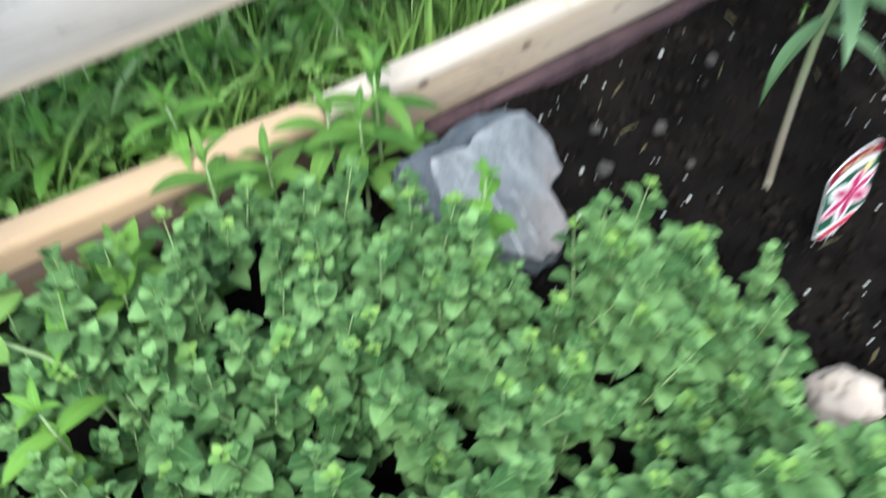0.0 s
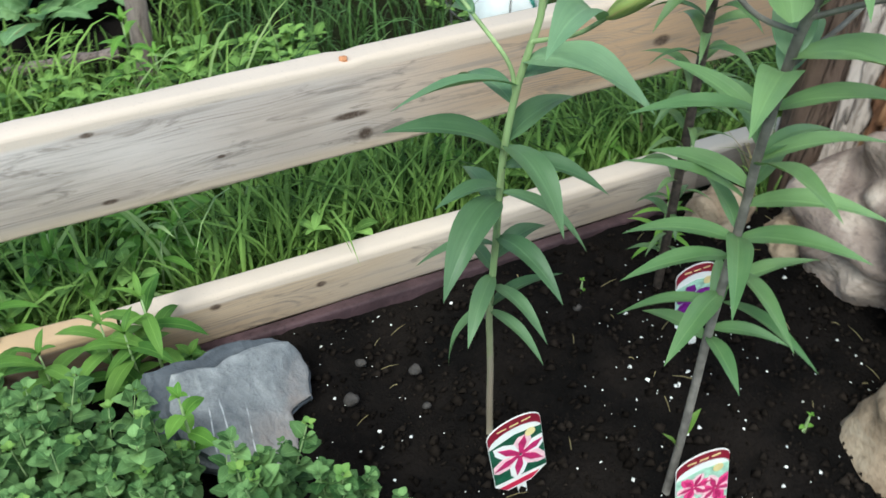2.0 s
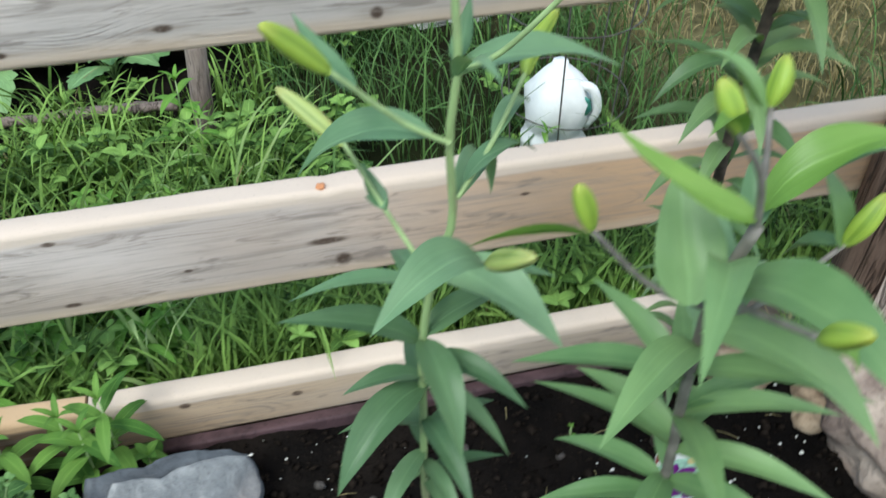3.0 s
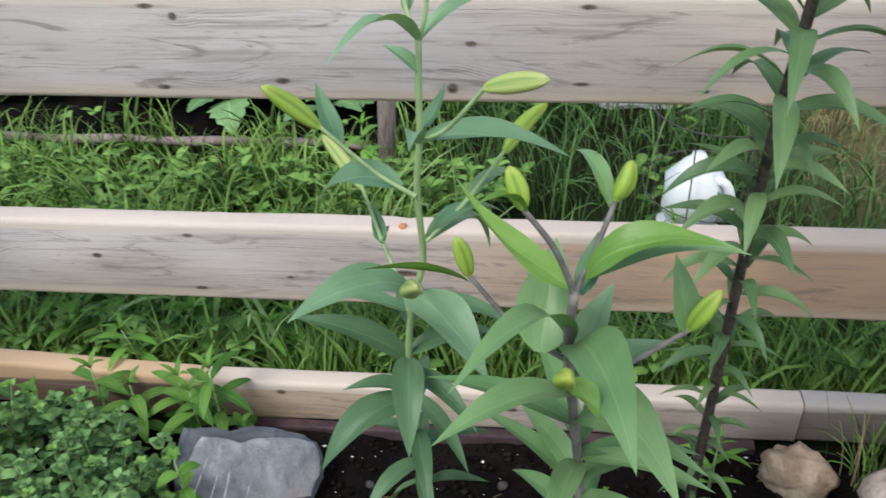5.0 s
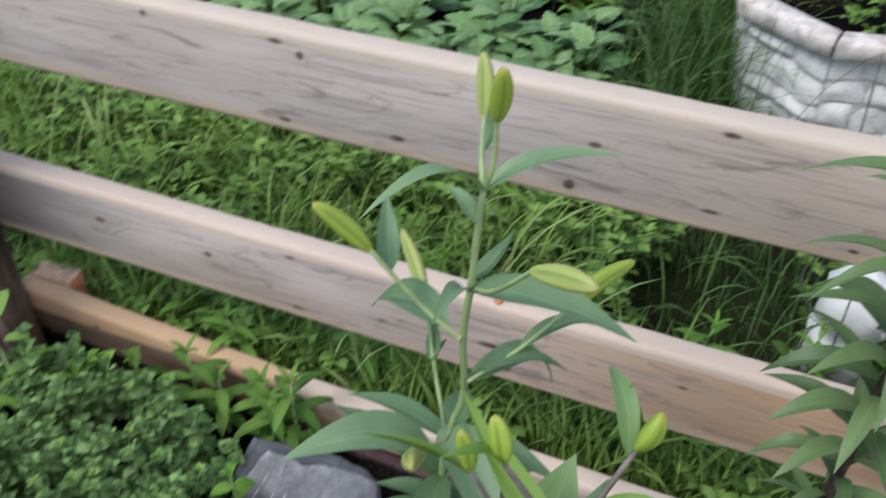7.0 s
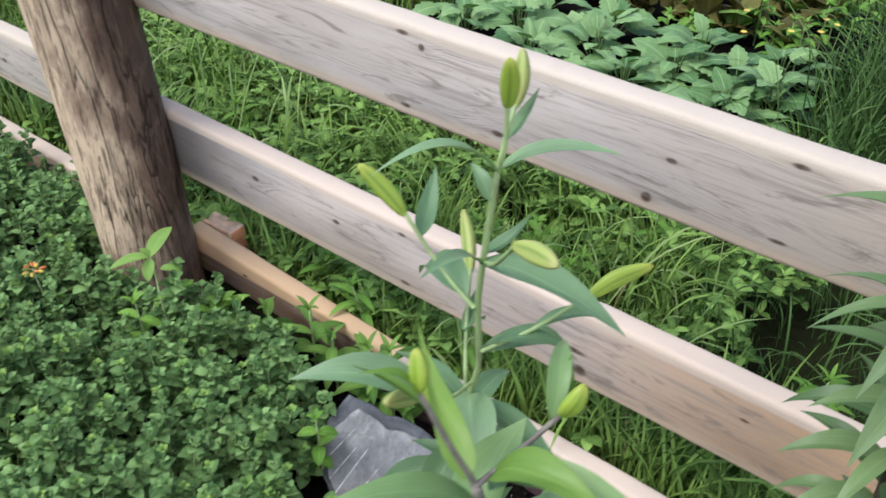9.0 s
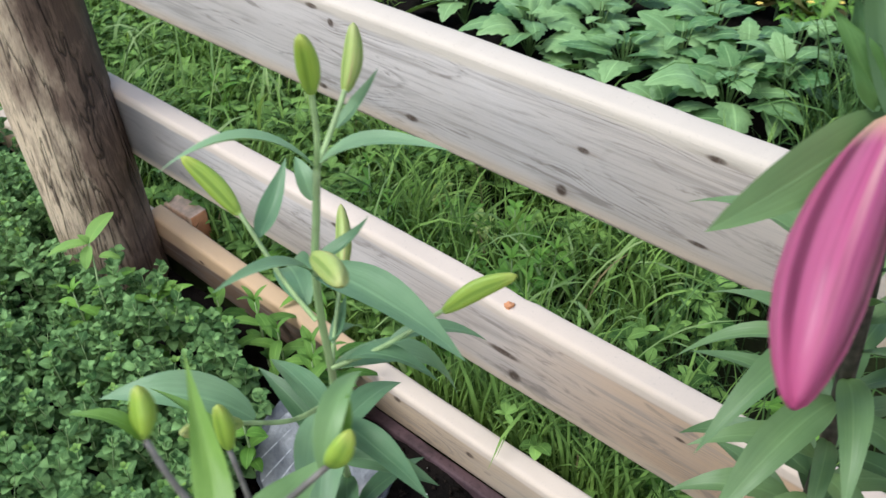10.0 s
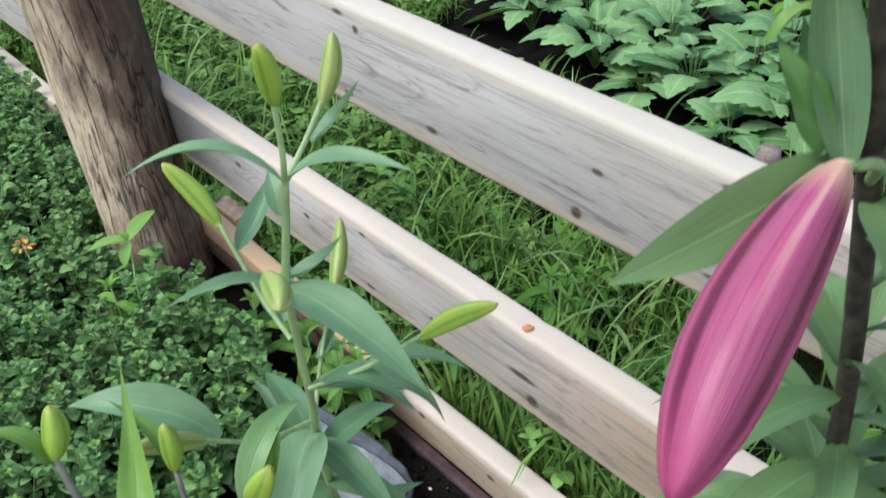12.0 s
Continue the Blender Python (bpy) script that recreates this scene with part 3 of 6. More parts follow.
                row.append(self.put(c + (x * math.cos(q) + y * math.sin(q)) * rr, k / sides, s))
            rows.append(row)
        self.grid(rows, True)
        self.face(*rows[0])
        self.face(*rows[-1])

    def lump(self, centre, size, rough=0.25, level=2, seed=0.0, freq=1.6, flat=0.0):
        """A stone: a ball pushed about by noise."""
        bm = bmesh.new()
        bmesh.ops.create_icosphere(bm, subdivisions=level, radius=1)
        base = len(self.v)
        for v in bm.verts:
            d = v.co.normalized()
            k = 1 + rough * noise.noise(d * freq + Vector((seed, seed * 0.7, 3.1))) + 0.35 * rough * noise.noise(d * freq * 3.1 + Vector((seed, 9, seed)))
            cell = noise.cell_vector(d * 1.3 + Vector((seed, 1, 2)))
            k += 0.12 * rough * cell.x
            p = d * k
            if flat:
                p.z = max(-flat, min(flat, p.z)) * 1.0
            self.put((centre[0] + p.x * size[0], centre[1] + p.y * size[1], centre[2] + p.z * size[2]))
        for f in bm.faces:
            self.face(*(base + v.index for v in f.verts))
        bm.free()

    def box(self, lo, hi, turn=None):
        b = len(self.v)
        for z in (lo[2], hi[2]):
            for x, y in ((lo[0], lo[1]), (hi[0], lo[1]), (hi[0], hi[1]), (lo[0], hi[1])):
                p = Vector((x, y, z))
                self.put(turn @ p if turn else p)
        for q in ((3, 2, 1, 0), (4, 5, 6, 7), (0, 1, 5, 4), (1, 2, 6, 5), (2, 3, 7, 6), (3, 0, 4, 7)):
            self.face(*(b + k for k in q))

    def data(self, name, mats, smooth=True, shift=None):
        me = bpy.data.meshes.new(name)
        pts = self.v if shift is None else [(x - shift[0], y - shift[1], z - shift[2]) for x, y, z in self.v]
        me.from_pydata(pts, [], self.f)
        uv = me.uv_layers.new(name="UVMap")
        loops = np.empty(len(me.loops), dtype=np.int32)
        me.loops.foreach_get("vertex_index", loops)
        uv.data.foreach_set("uv", np.array(self.uv, dtype=np.float32)[loops].ravel())
        for m in mats if isinstance(mats, (list, tuple)) else [mats]:
            me.materials.append(m)
        me.polygons.foreach_set("material_index", self.mi)
        me.polygons.foreach_set("use_smooth", [smooth] * len(me.polygons))
        me.update()
        return me


def thing(name, at, label, category, group="", kind=""):
    """A top-level thing: an Empty at its base."""
    ob = new(name)
    ob.location = at
    ob.empty_display_size = 0.02
    ROOT[ob.name] = Vector(at)
    return tagged(ob, label, category, group, kind)


def root_of(ob):
    while ob.parent:
        ob = ob.parent
    return ROOT[ob.name]


def part(name, mesh, material, parent, label="", smooth=True):
    """Links a Mesh, given in world coordinates, as one part of a thing or of a part."""
    ob = new(name, mesh.data(name, material, smooth, root_of(parent)))
    ob.parent = parent
    return tagged(ob, label)


def single(name, mesh, material, label, category, at=(0, 0, 0), group="", kind="", smooth=True):
    """A top-level thing of one mesh."""
    ob = new(name, mesh.data(name, material, smooth, at))
    ob.location = at
    ROOT[ob.name] = Vector(at)
    return tagged(ob, label, category, group, kind)


def spline(points, n):
    """n + 1 points on a smooth line through the given ones."""
    p = [Vector(q) for q in points]
    p = [p[0] * 2 - p[1], *p, p[-1] * 2 - p[-2]]
    out = []
    for i in range(n + 1):
        s = i / n * (len(p) - 3)
        k = min(int(s), len(p) - 4)
        t = s - k
        a, b, c, d = p[k : k + 4]
        out.append(0.5 * (2 * b + (c - a) * t + (2 * a - 5 * b + 4 * c - d) * t * t + (3 * b - a - 3 * c + d) * t**3))
    return out


# ---- ground and bed ----


def build_ground():
    m = Mesh()
    line = [math.copysign(abs(k / 30) ** 3 * 300, k) + 0.12 * k * 0.2 for k in range(-30, 31)]
    rows = [[m.put((x, y + 0.8, -0.045 + 0.012 * noise.noise(Vector((x * 2, y * 2, 0))))) for x in line] for y in line]
    m.grid(rows)
    return single("ground", m, GROUND, "grassy garden ground with bare dark earth between", "ground", kind="structure")


def soil_height(x, y):
    p = Vector((x, y, 0))
    return 0.012 * noise.noise(p * 5) + 0.007 * noise.noise(p * 17) + 0.005 * noise.noise(p * 46) + 0.003 * noise.noise(p * 95)


def build_soil():
    m = Mesh()
    nx, ny = 300, 120
    rows = []
    for j in range(ny + 1):
        y = -1.25 + 1.245 * j / ny
        row = []
        for i in range(nx + 1):
            x = -2.1 + 3.6 * i / nx
            edge = min(1, min(j, 8) / 8, min(i, 8) / 8, min(nx - i, 8) / 8)
            row.append(m.put((x, y, -0.06 + edge * (0.055 + soil_height(x, y)))))
        rows.append(row)
    m.grid(rows)
    return single("bed_soil", m, SOIL, "dark damp potting soil of the planting bed", "soil", kind="structure")


def build_crumbs():
    m, w = Mesh(), Mesh()
    r = random.Random(3)
    shapes = [[Vector((r.uniform(-1, 1), r.uniform(-1, 1), r.uniform(-1, 1))).normalized() for _ in range(6)] for _ in range(9)]
    octa = ((0, 2, 4), (2, 1, 4), (1, 3, 4), (3, 0, 4), (2, 0, 5), (1, 2, 5), (3, 1, 5), (0, 3, 5))
    axes = [Vector(a) for a in ((1, 0, 0), (-1, 0, 0), (0, 1, 0), (0, -1, 0), (0, 0, 1), (0, 0, -1))]

    def bit(mesh, x, y, s):
        jig = r.choice(shapes)
        z = -0.003 + soil_height(x, y) + s * 0.25
        b = len(mesh.v)
        for a, j in zip(axes, jig):
            p = a + j * 0.45
            mesh.put((x + p.x * s, y + p.y * s, z + p.z * s * 0.7))
        for f in octa:
            mesh.face(*(b + k for k in f))

    for _ in range(9000):
        x, y = r.uniform(-0.1, 1.15), r.uniform(-0.75, -0.03)
        bit(m, x, y, 0.0012 + 0.0075 * r.random() ** 4)
    for _ in range(900):
        x, y = r.uniform(0.05, 1.05), r.uniform(-0.72, -0.03)
        if noise.noise(Vector((x * 4, y * 4, 5))) + 0.6 * (x - 0.45) + 0.5 * (-0.25 - y) < r.uniform(-0.35, 0.45):
            continue
        bit(w, x, y, 0.0010 + 0.0032 * r.random() ** 4)
    single("soil_crumbs", m, CLOD, "crumbs and small clods lying on the dark soil", "soil crumbs", kind="stuff")
    single("perlite_grains", w, PERLITE, "white perlite grains strewn over the dark soil", "perlite", kind="stuff", smooth=False)


build_ground()
build_soil()
build_crumbs()

# ---- fence ----


def board(mesh, x0, x1, z0, z1, y0=0.0, thick=0.036, r=0.008, dz=0.0, dy=0.0, seed=0.0, nicks=()):
    """A plank along x with rounded long edges, slightly uneven; dz, dy: rise and shift from its first to its last end."""
    ring = []
    for cy, cz, a0 in ((y0 + r, z1 - r, 90), (y0 + r, z0 + r, 180), (y0 + thick - r, z0 + r, 270), (y0 + thick - r, z1 - r, 0)):
        for k in range(4):
            q = radians(a0 + 30 * k)
            ring.append((cy + r * math.cos(q), cz + r * math.sin(q)))
    n = max(8, int((x1 - x0) / 0.02))
    rows = []
    for i in range(n + 1):
        s = i / n
        x = x0 + (x1 - x0) * s
        row = []
        for k, (y, z) in enumerate(ring):
            w = 0.0014 * noise.noise(Vector((x * 9, k * 0.6, seed))) + 0.0008 * noise.noise(Vector((x * 40, k * 0.9, seed)))
            for nx, nw, nd in nicks:
                if z > (z0 + z1) / 2:
                    w -= nd * math.exp(-(((x - nx) / nw) ** 2))
            row.append(mesh.put((x, y + dy * s + 0.0012 * noise.noise(Vector((x * 3, seed, 2))), z + dz * s + w)))
        rows.append(row)
    mesh.grid(rows, True)
    for row in (rows[0], rows[-1]):
        mesh.face(*[mesh.put(mesh.v[k]) for k in row])


def log(mesh, x, y, r, z0, z1, lean=(0, 0), seed=0.0, rough=0.12, sides=48, rings=60, flat=None):
    rows = []
    for i in range(rings + 1):
        s = i / rings
        z = z0 + (z1 - z0) * s
        row = []
        for k in range(sides):
            q = 2 * math.pi * k / sides
            d = Vector((math.cos(q), math.sin(q), 0))
            rr = r * (1 + rough * noise.noise(Vector((d.x * 1.3, d.y * 1.3, z * 2.2 + seed))) + 0.35 * rough * noise.noise(Vector((d.x * 6, d.y * 6, z * 3 + seed))) + 0.16 * rough * noise.noise(Vector((d.x * 19, d.y * 19, z * 5 + seed))))
            if s > 0.97:
                rr *= 0.9
            px, py = d.x * rr, d.y * rr
            if flat:
                along = px * flat[0] + py * flat[1]
                if along > flat[2] * r:
                    cut = along - flat[2] * r - 0.004 * noise.noise(Vector((k * 0.4, z * 9, seed)))
                    px, py = px - flat[0] * cut, py - flat[1] * cut
            row.append(mesh.put((x + lean[0] * z + px, y + lean[1] * z + py, z)))
        rows.append(row)
    mesh.grid(rows, True)
    mesh.face(*rows[0])
    mesh.face(*rows[-1])


fence = thing("fence", (0, 0, 0), "rail fence of weathered boards nailed behind bare log posts", "fence")


def fence_board(material, label, *args, **more):
    m = Mesh()
    board(m, *args, **more)
    return part("board", m, material, fence, label)


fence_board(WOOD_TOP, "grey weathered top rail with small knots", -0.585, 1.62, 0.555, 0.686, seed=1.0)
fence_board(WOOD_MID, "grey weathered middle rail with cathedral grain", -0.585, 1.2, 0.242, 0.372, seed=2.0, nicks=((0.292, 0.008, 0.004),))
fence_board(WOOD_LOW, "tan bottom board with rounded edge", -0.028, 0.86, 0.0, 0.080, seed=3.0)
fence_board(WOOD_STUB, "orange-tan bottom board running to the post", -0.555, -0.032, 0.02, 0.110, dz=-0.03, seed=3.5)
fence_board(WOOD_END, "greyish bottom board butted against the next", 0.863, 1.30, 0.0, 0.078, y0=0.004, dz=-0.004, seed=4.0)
m = Mesh()
m.lump((0.292, 0.010, 0.3695), (0.005, 0.006, 0.0040), 0.6, 3, 2.0)
part("knot_scar", m, CUT_WOOD, fence, "raw orange scar on the rail's edge")
fence_board(WOOD_LEFT, "", -2.6, -0.588, 0.555, 0.686, seed=5.0)
fence_board(WOOD_LEFT, "", -2.6, -0.588, 0.242, 0.372, seed=6.0)
fence_board(WOOD_LOW, "", -2.6, -0.57, 0.0, 0.085, seed=7.0)
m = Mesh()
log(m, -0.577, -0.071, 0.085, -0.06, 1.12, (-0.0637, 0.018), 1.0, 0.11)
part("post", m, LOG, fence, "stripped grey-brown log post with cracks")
post = Mesh()
log(post, 1.09, -0.09, 0.10, -0.06, 1.15, (0.0, 0.0), 5.0, 0.10, flat=(-0.50, -0.866, 0.45))
right_post = part("post", post, LOG_SPLIT, fence, "split grey log post with rotten patch")
m = Mesh()
log(m, 1.005, -0.055, 0.036, -0.05, 1.14, (0.0, 0.0), 8.0, 0.3, 24, 40)
part("bark", m, BARK, right_post, "dark rough bark strip")
m = Mesh()
m.lump((1.07, -0.150, 0.27), (0.034, 0.028, 0.20), 0.9, 4, 3.3, 3.0)
part("rotten_patch", m, ROT, right_post, "crumbling orange-brown rotten wood")

m = Mesh()
board(m, -0.06, 0.80, -0.03, 0.008, y0=-0.021, thick=0.019, r=0.004, seed=11.0)
single("timber_edging", m, MAROON, "maroon painted timber lying along the bottom board", "edging")
m = Mesh()
m.box((-0.042, -0.019, 0.0), (0.042, 0.019, 0.148), pose(0, 0, 0, 0, 0, 3).to_3x3())
m.mi[3] = 1
ob = single("wood_block", m, [PALE_CUT, CUT_WOOD], "short sawn wood block with an orange end behind the bottom board", "wood block", smooth=False)
ob.location = (-0.526, 0.061, -0.045)
bev = ob.modifiers.new("bevel", "BEVEL")
bev.width, bev.segments = 0.004, 2

# ---- stones in the bed ----


SLATE_CORNERS = ((-0.114, 0.048), (-0.080, 0.055), (-0.050, 0.053), (-0.020, 0.065), (0.010, 0.067), (0.050, 0.064), (0.076, 0.055), (0.088, 0.034), (0.091, 0.006), (0.082, -0.027), (0.060, -0.033), (0.047, -0.042), (0.045, -0.062), (0.038, -0.090), (0.010, -0.104), (-0.030, -0.108), (-0.066, -0.082), (-0.108, -0.050), (-0.120, 0.004))
SLATE_X, SLATE_Y, SLATE_Z = Vector((0.923, 0.175, -0.342)), Vector((0.0, 0.89, 0.456)), Vector((0.384, -0.421, 0.822))


def build_slate():
    """A broken slab that leans in the bed: an uneven outline, thin layers at the edge, a lower ledge along its back."""
    m = Mesh()
    frame_of = Matrix.Translation((0.091, -0.144, 0.049)) @ Matrix((SLATE_X, SLATE_Y, SLATE_Z)).transposed().to_4x4()
    outline = []
    for (ax, ay), (bx, by) in zip(SLATE_CORNERS, SLATE_CORNERS[1:] + SLATE_CORNERS[:1]):
        for k in range(6):
            u = k / 6
            px, py = ax + (bx - ax) * u, ay + (by - ay) * u
            w = 1 + 0.030 * noise.noise(Vector((px * 45, py * 45, 1.0))) + 0.022 * noise.noise(Vector((px * 150, py * 150, 2.0)))
            outline.append((px * w, py * w))
    levels = [(-0.050, 0.86), (-0.030, 0.94), (-0.020, 0.99), (-0.018, 0.965), (-0.009, 1.0), (-0.003, 0.985), (-0.0018, 0.955)]
    rows = []
    for h, k in levels:
        rows.append([m.put(frame_of @ Vector((x * k, y * k, h + 0.0016 * noise.noise(Vector((x * 22, y * 22, h * 60)))))) for x, y in outline])

    def inner(x, y, ring, rise):
        ledge = max(0.0, math.cos(math.atan2(y, x) - 2.0)) ** 1.5 * 0.26 + 0.05 * noise.noise(Vector((x * 30, y * 30, 7)))
        k = max(0.05, ring * (1 - ledge))
        px, py = x * k, y * k
        return frame_of @ Vector((px, py, rise + 0.0042 * noise.noise(Vector((px * 13, py * 24, 4))) + 0.0017 * noise.noise(Vector((px * 45, py * 70, 9)))))

    lip = [[m.put(inner(x, y, 0.935, -0.0010)) for x, y in outline], [m.put(inner(x, y, 0.915, 0.0058)) for x, y in outline]]
    top = [[m.put(inner(x, y, ring, 0.0072)) for x, y in outline] for ring in (0.86, 0.78, 0.68, 0.58, 0.48, 0.38, 0.28, 0.18, 0.08)]
    m.slot = 1
    m.grid(rows + lip, True)
    m.slot = 0
    m.grid([lip[1]] + top, True)
    m.face(*rows[0])
    m.face(*top[-1])
    single("slate_stone", m, [SLATE, SLATE_DARK], "flat blue-grey slate slab leaning in the bed", "stone", at=(0.091, -0.144, 0.0), smooth=False)


build_slate()


def rock(name, centre, size, material, label, seed, rough=0.45, level=4, freq=1.3, group="rocks of the bed"):
    m = Mesh()
    m.lump(centre, size, rough, level, seed, freq)
    return single(name, m, material, label, "rock", at=(centre[0], centre[1], 0.0), group=group)


rock("boulder", (1.09, -0.33, 0.08), (0.22, 0.20, 0.19), BOULDER, "large mauve-brown boulder beside the soil", 2.2, 0.55, 5, 1.2)
rock("boulder", (1.10, -0.68, 0.05), (0.24, 0.16, 0.13), BOULDER, "low brown boulder at the edge of the bed", 7.9, 0.5, 4, 1.3)
long_rock = rock("rock", (0.0, 0.0, 0.0), (0.044, 0.034, 0.045), TAN_ROCK, "tan oblong rock lying by the bottom board", 4.4, 0.4)
long_rock.matrix_world = pose(0.838, -0.080, 0.030, 0, 6, -32)
rock("rock", (0.925, -0.155, 0.010), (0.038, 0.036, 0.036), TAN_ROCK, "tan rock wedged against the boulder", 6.1, 0.5)
rock("rock", (0.825, -0.530, 0.015), (0.10, 0.080, 0.085), TAN_ROCK, "rounded tan rock half sunk in the soil", 9.3, 0.4)
rock("flat_rock", (0.186, -0.508, 0.022), (0.035, 0.030, 0.026), PINK_ROCK, "flat pinkish rock among the oregano", 3.8, 0.5)
rock("flat_rock", (0.335, -0.578, 0.004), (0.05, 0.032, 0.022), PINK_ROCK, "flat pinkish rock at the oregano's edge", 5.6, 0.5)
for k, (x, y, s) in enumerate(((0.207, -0.173, 0.013), (0.24, -0.12, 0.009), (0.30, -0.16, 0.011), (0.43, -0.11, 0.010), (0.55, -0.15, 0.008), (0.29, -0.22, 0.007))):
    rock("pebble", (x, y, 0.002 + s * 0.3), (s * 0.8, s * 0.7, s * 0.55), PEBBLE, "grey pebble lying on the dark soil", 11.0 + k, 0.3, 2, 1.5, "pebbles on the soil")

# ---- lilies ----


def lily(name, base, label):
    return thing(name, base, label, "lily plant", "lilies in the bed")


def stem(parent, points, r0, r1, material, name="stem", n=24, sides=10):
    m = Mesh()
    path = spline(points, n)
    m.tube(path, [r0 + (r1 - r0) * i / n for i in range(n + 1)], sides)
    return part(name, m, material, parent)


leaf_dice = random.Random(99)


def leaf(parent, p0, p2, width, material, **more):
    m = Mesh()
    more = {"a": 0.62, "b": 1.08, "nl": 12, "fold": 0.40, "curl": leaf_dice.uniform(-0.35, 0.35), **more}
    more["wave"] = more.get("wave", 0.0) + leaf_dice.uniform(0.0, 0.08)
    m.leaf(p0, p2, width * 0.94, **more)
    return part("leaf", m, material, parent)


BUD_SHAPE = ((0.0, 0.30), (0.05, 0.52), (0.16, 0.74), (0.32, 0.93), (0.46, 1.0), (0.66, 0.92), (0.82, 0.72), (0.92, 0.51), (0.97, 0.36), (1.0, 0.12))


def bud(parent, foot, tip, radius, material, bend=0.05, label="", **more):
    m = Mesh()
    tip = Vector(foot).lerp(Vector(tip), 1.06)
    m.bud(foot, tip, radius * 0.90, bend, **{"shape": BUD_SHAPE, **more})
    return part("bud", m, material, parent, label)


# the tall pale-stemmed lily
LINE_A = [(0.346, -0.284, -0.01), (0.346, -0.279, 0.05), (0.347, -0.275, 0.10), (0.345, -0.274, 0.15), (0.342, -0.275, 0.20), (0.341, -0.283, 0.30), (0.339, -0.291, 0.40), (0.341, -0.296, 0.45), (0.346, -0.299, 0.49), (0.352, -0.302, 0.52), (0.361, -0.304, 0.56), (0.358, -0.303, 0.626), (0.363, -0.304, 0.68), (0.363, -0.296, 0.72), (0.364, -0.290, 0.757)]


def along(line, z):
    """The point of a stem at a height."""
    for a, b in zip(line, line[1:]):
        if a[2] <= z <= b[2]:
            return Vector(a).lerp(Vector(b), (z - a[2]) / (b[2] - a[2]))
    return Vector(line[-1])


pale = lily("lily_plant", (0.346, -0.284, 0.0), "pale green budding lily with long blue-green leaves")
stem(pale, LINE_A, 0.0042, 0.0027, STEM_A_FOOT, n=40)
J0 = (0.364, -0.290, 0.757)
stem(pale, [J0, (0.352, -0.262, 0.772), (0.346, -0.242, 0.789)], 0.0021, 0.0019, STEM_A, "pedicel")
stem(pale, [J0, (0.371, -0.291, 0.785), (0.371, -0.290, 0.819)], 0.0021, 0.0019, STEM_A, "pedicel")
stem(pale, [(0.357, -0.307, 0.626), (0.325, -0.307, 0.648), (0.280, -0.305, 0.691)], 0.0021, 0.0018, STEM_A, "pedicel")
stem(pale, [(0.344, -0.298, 0.475), (0.339, -0.294, 0.508), (0.318, -0.266, 0.545), (0.294, -0.228, 0.586)], 0.0021, 0.0018, STEM_A, "pedicel")
stem(pale, [(0.361, -0.303, 0.675), (0.388, -0.322, 0.70), (0.419, -0.343, 0.746)], 0.0021, 0.0018, STEM_A, "pedicel")
stem(pale, [(0.364, -0.305, 0.577), (0.398, -0.276, 0.602), (0.431, -0.244, 0.636)], 0.0021, 0.0018, STEM_A, "pedicel")
stem(pale, [(0.354, -0.304, 0.53), (0.364, -0.350, 0.556), (0.362, -0.392, 0.590)], 0.0021, 0.0018, STEM_A, "pedicel")
bud(pale, (0.346, -0.242, 0.787), (0.336, -0.220, 0.824), 0.0078, BUD_PALE)
bud(pale, (0.371, -0.290, 0.817), (0.375, -0.295, 0.857), 0.0082, BUD_GREEN)
bud(pale, (0.281, -0.305, 0.689), (0.245, -0.318, 0.730), 0.0088, BUD_GREEN, 0.06)
bud(pale, (0.295, -0.229, 0.583), (0.254, -0.187, 0.612), 0.0080, BUD_PALE, 0.03)
bud(pale, (0.418, -0.343, 0.745), (0.462, -0.360, 0.760), 0.0088, BUD_PALE, -0.06)
bud(pale, (0.430, -0.245, 0.634), (0.465, -0.207, 0.661), 0.0085, BUD_GREEN, -0.08)
bud(pale, (0.362, -0.391, 0.589), (0.373, -0.437, 0.631), 0.0082, BUD_PALE, 0.05)
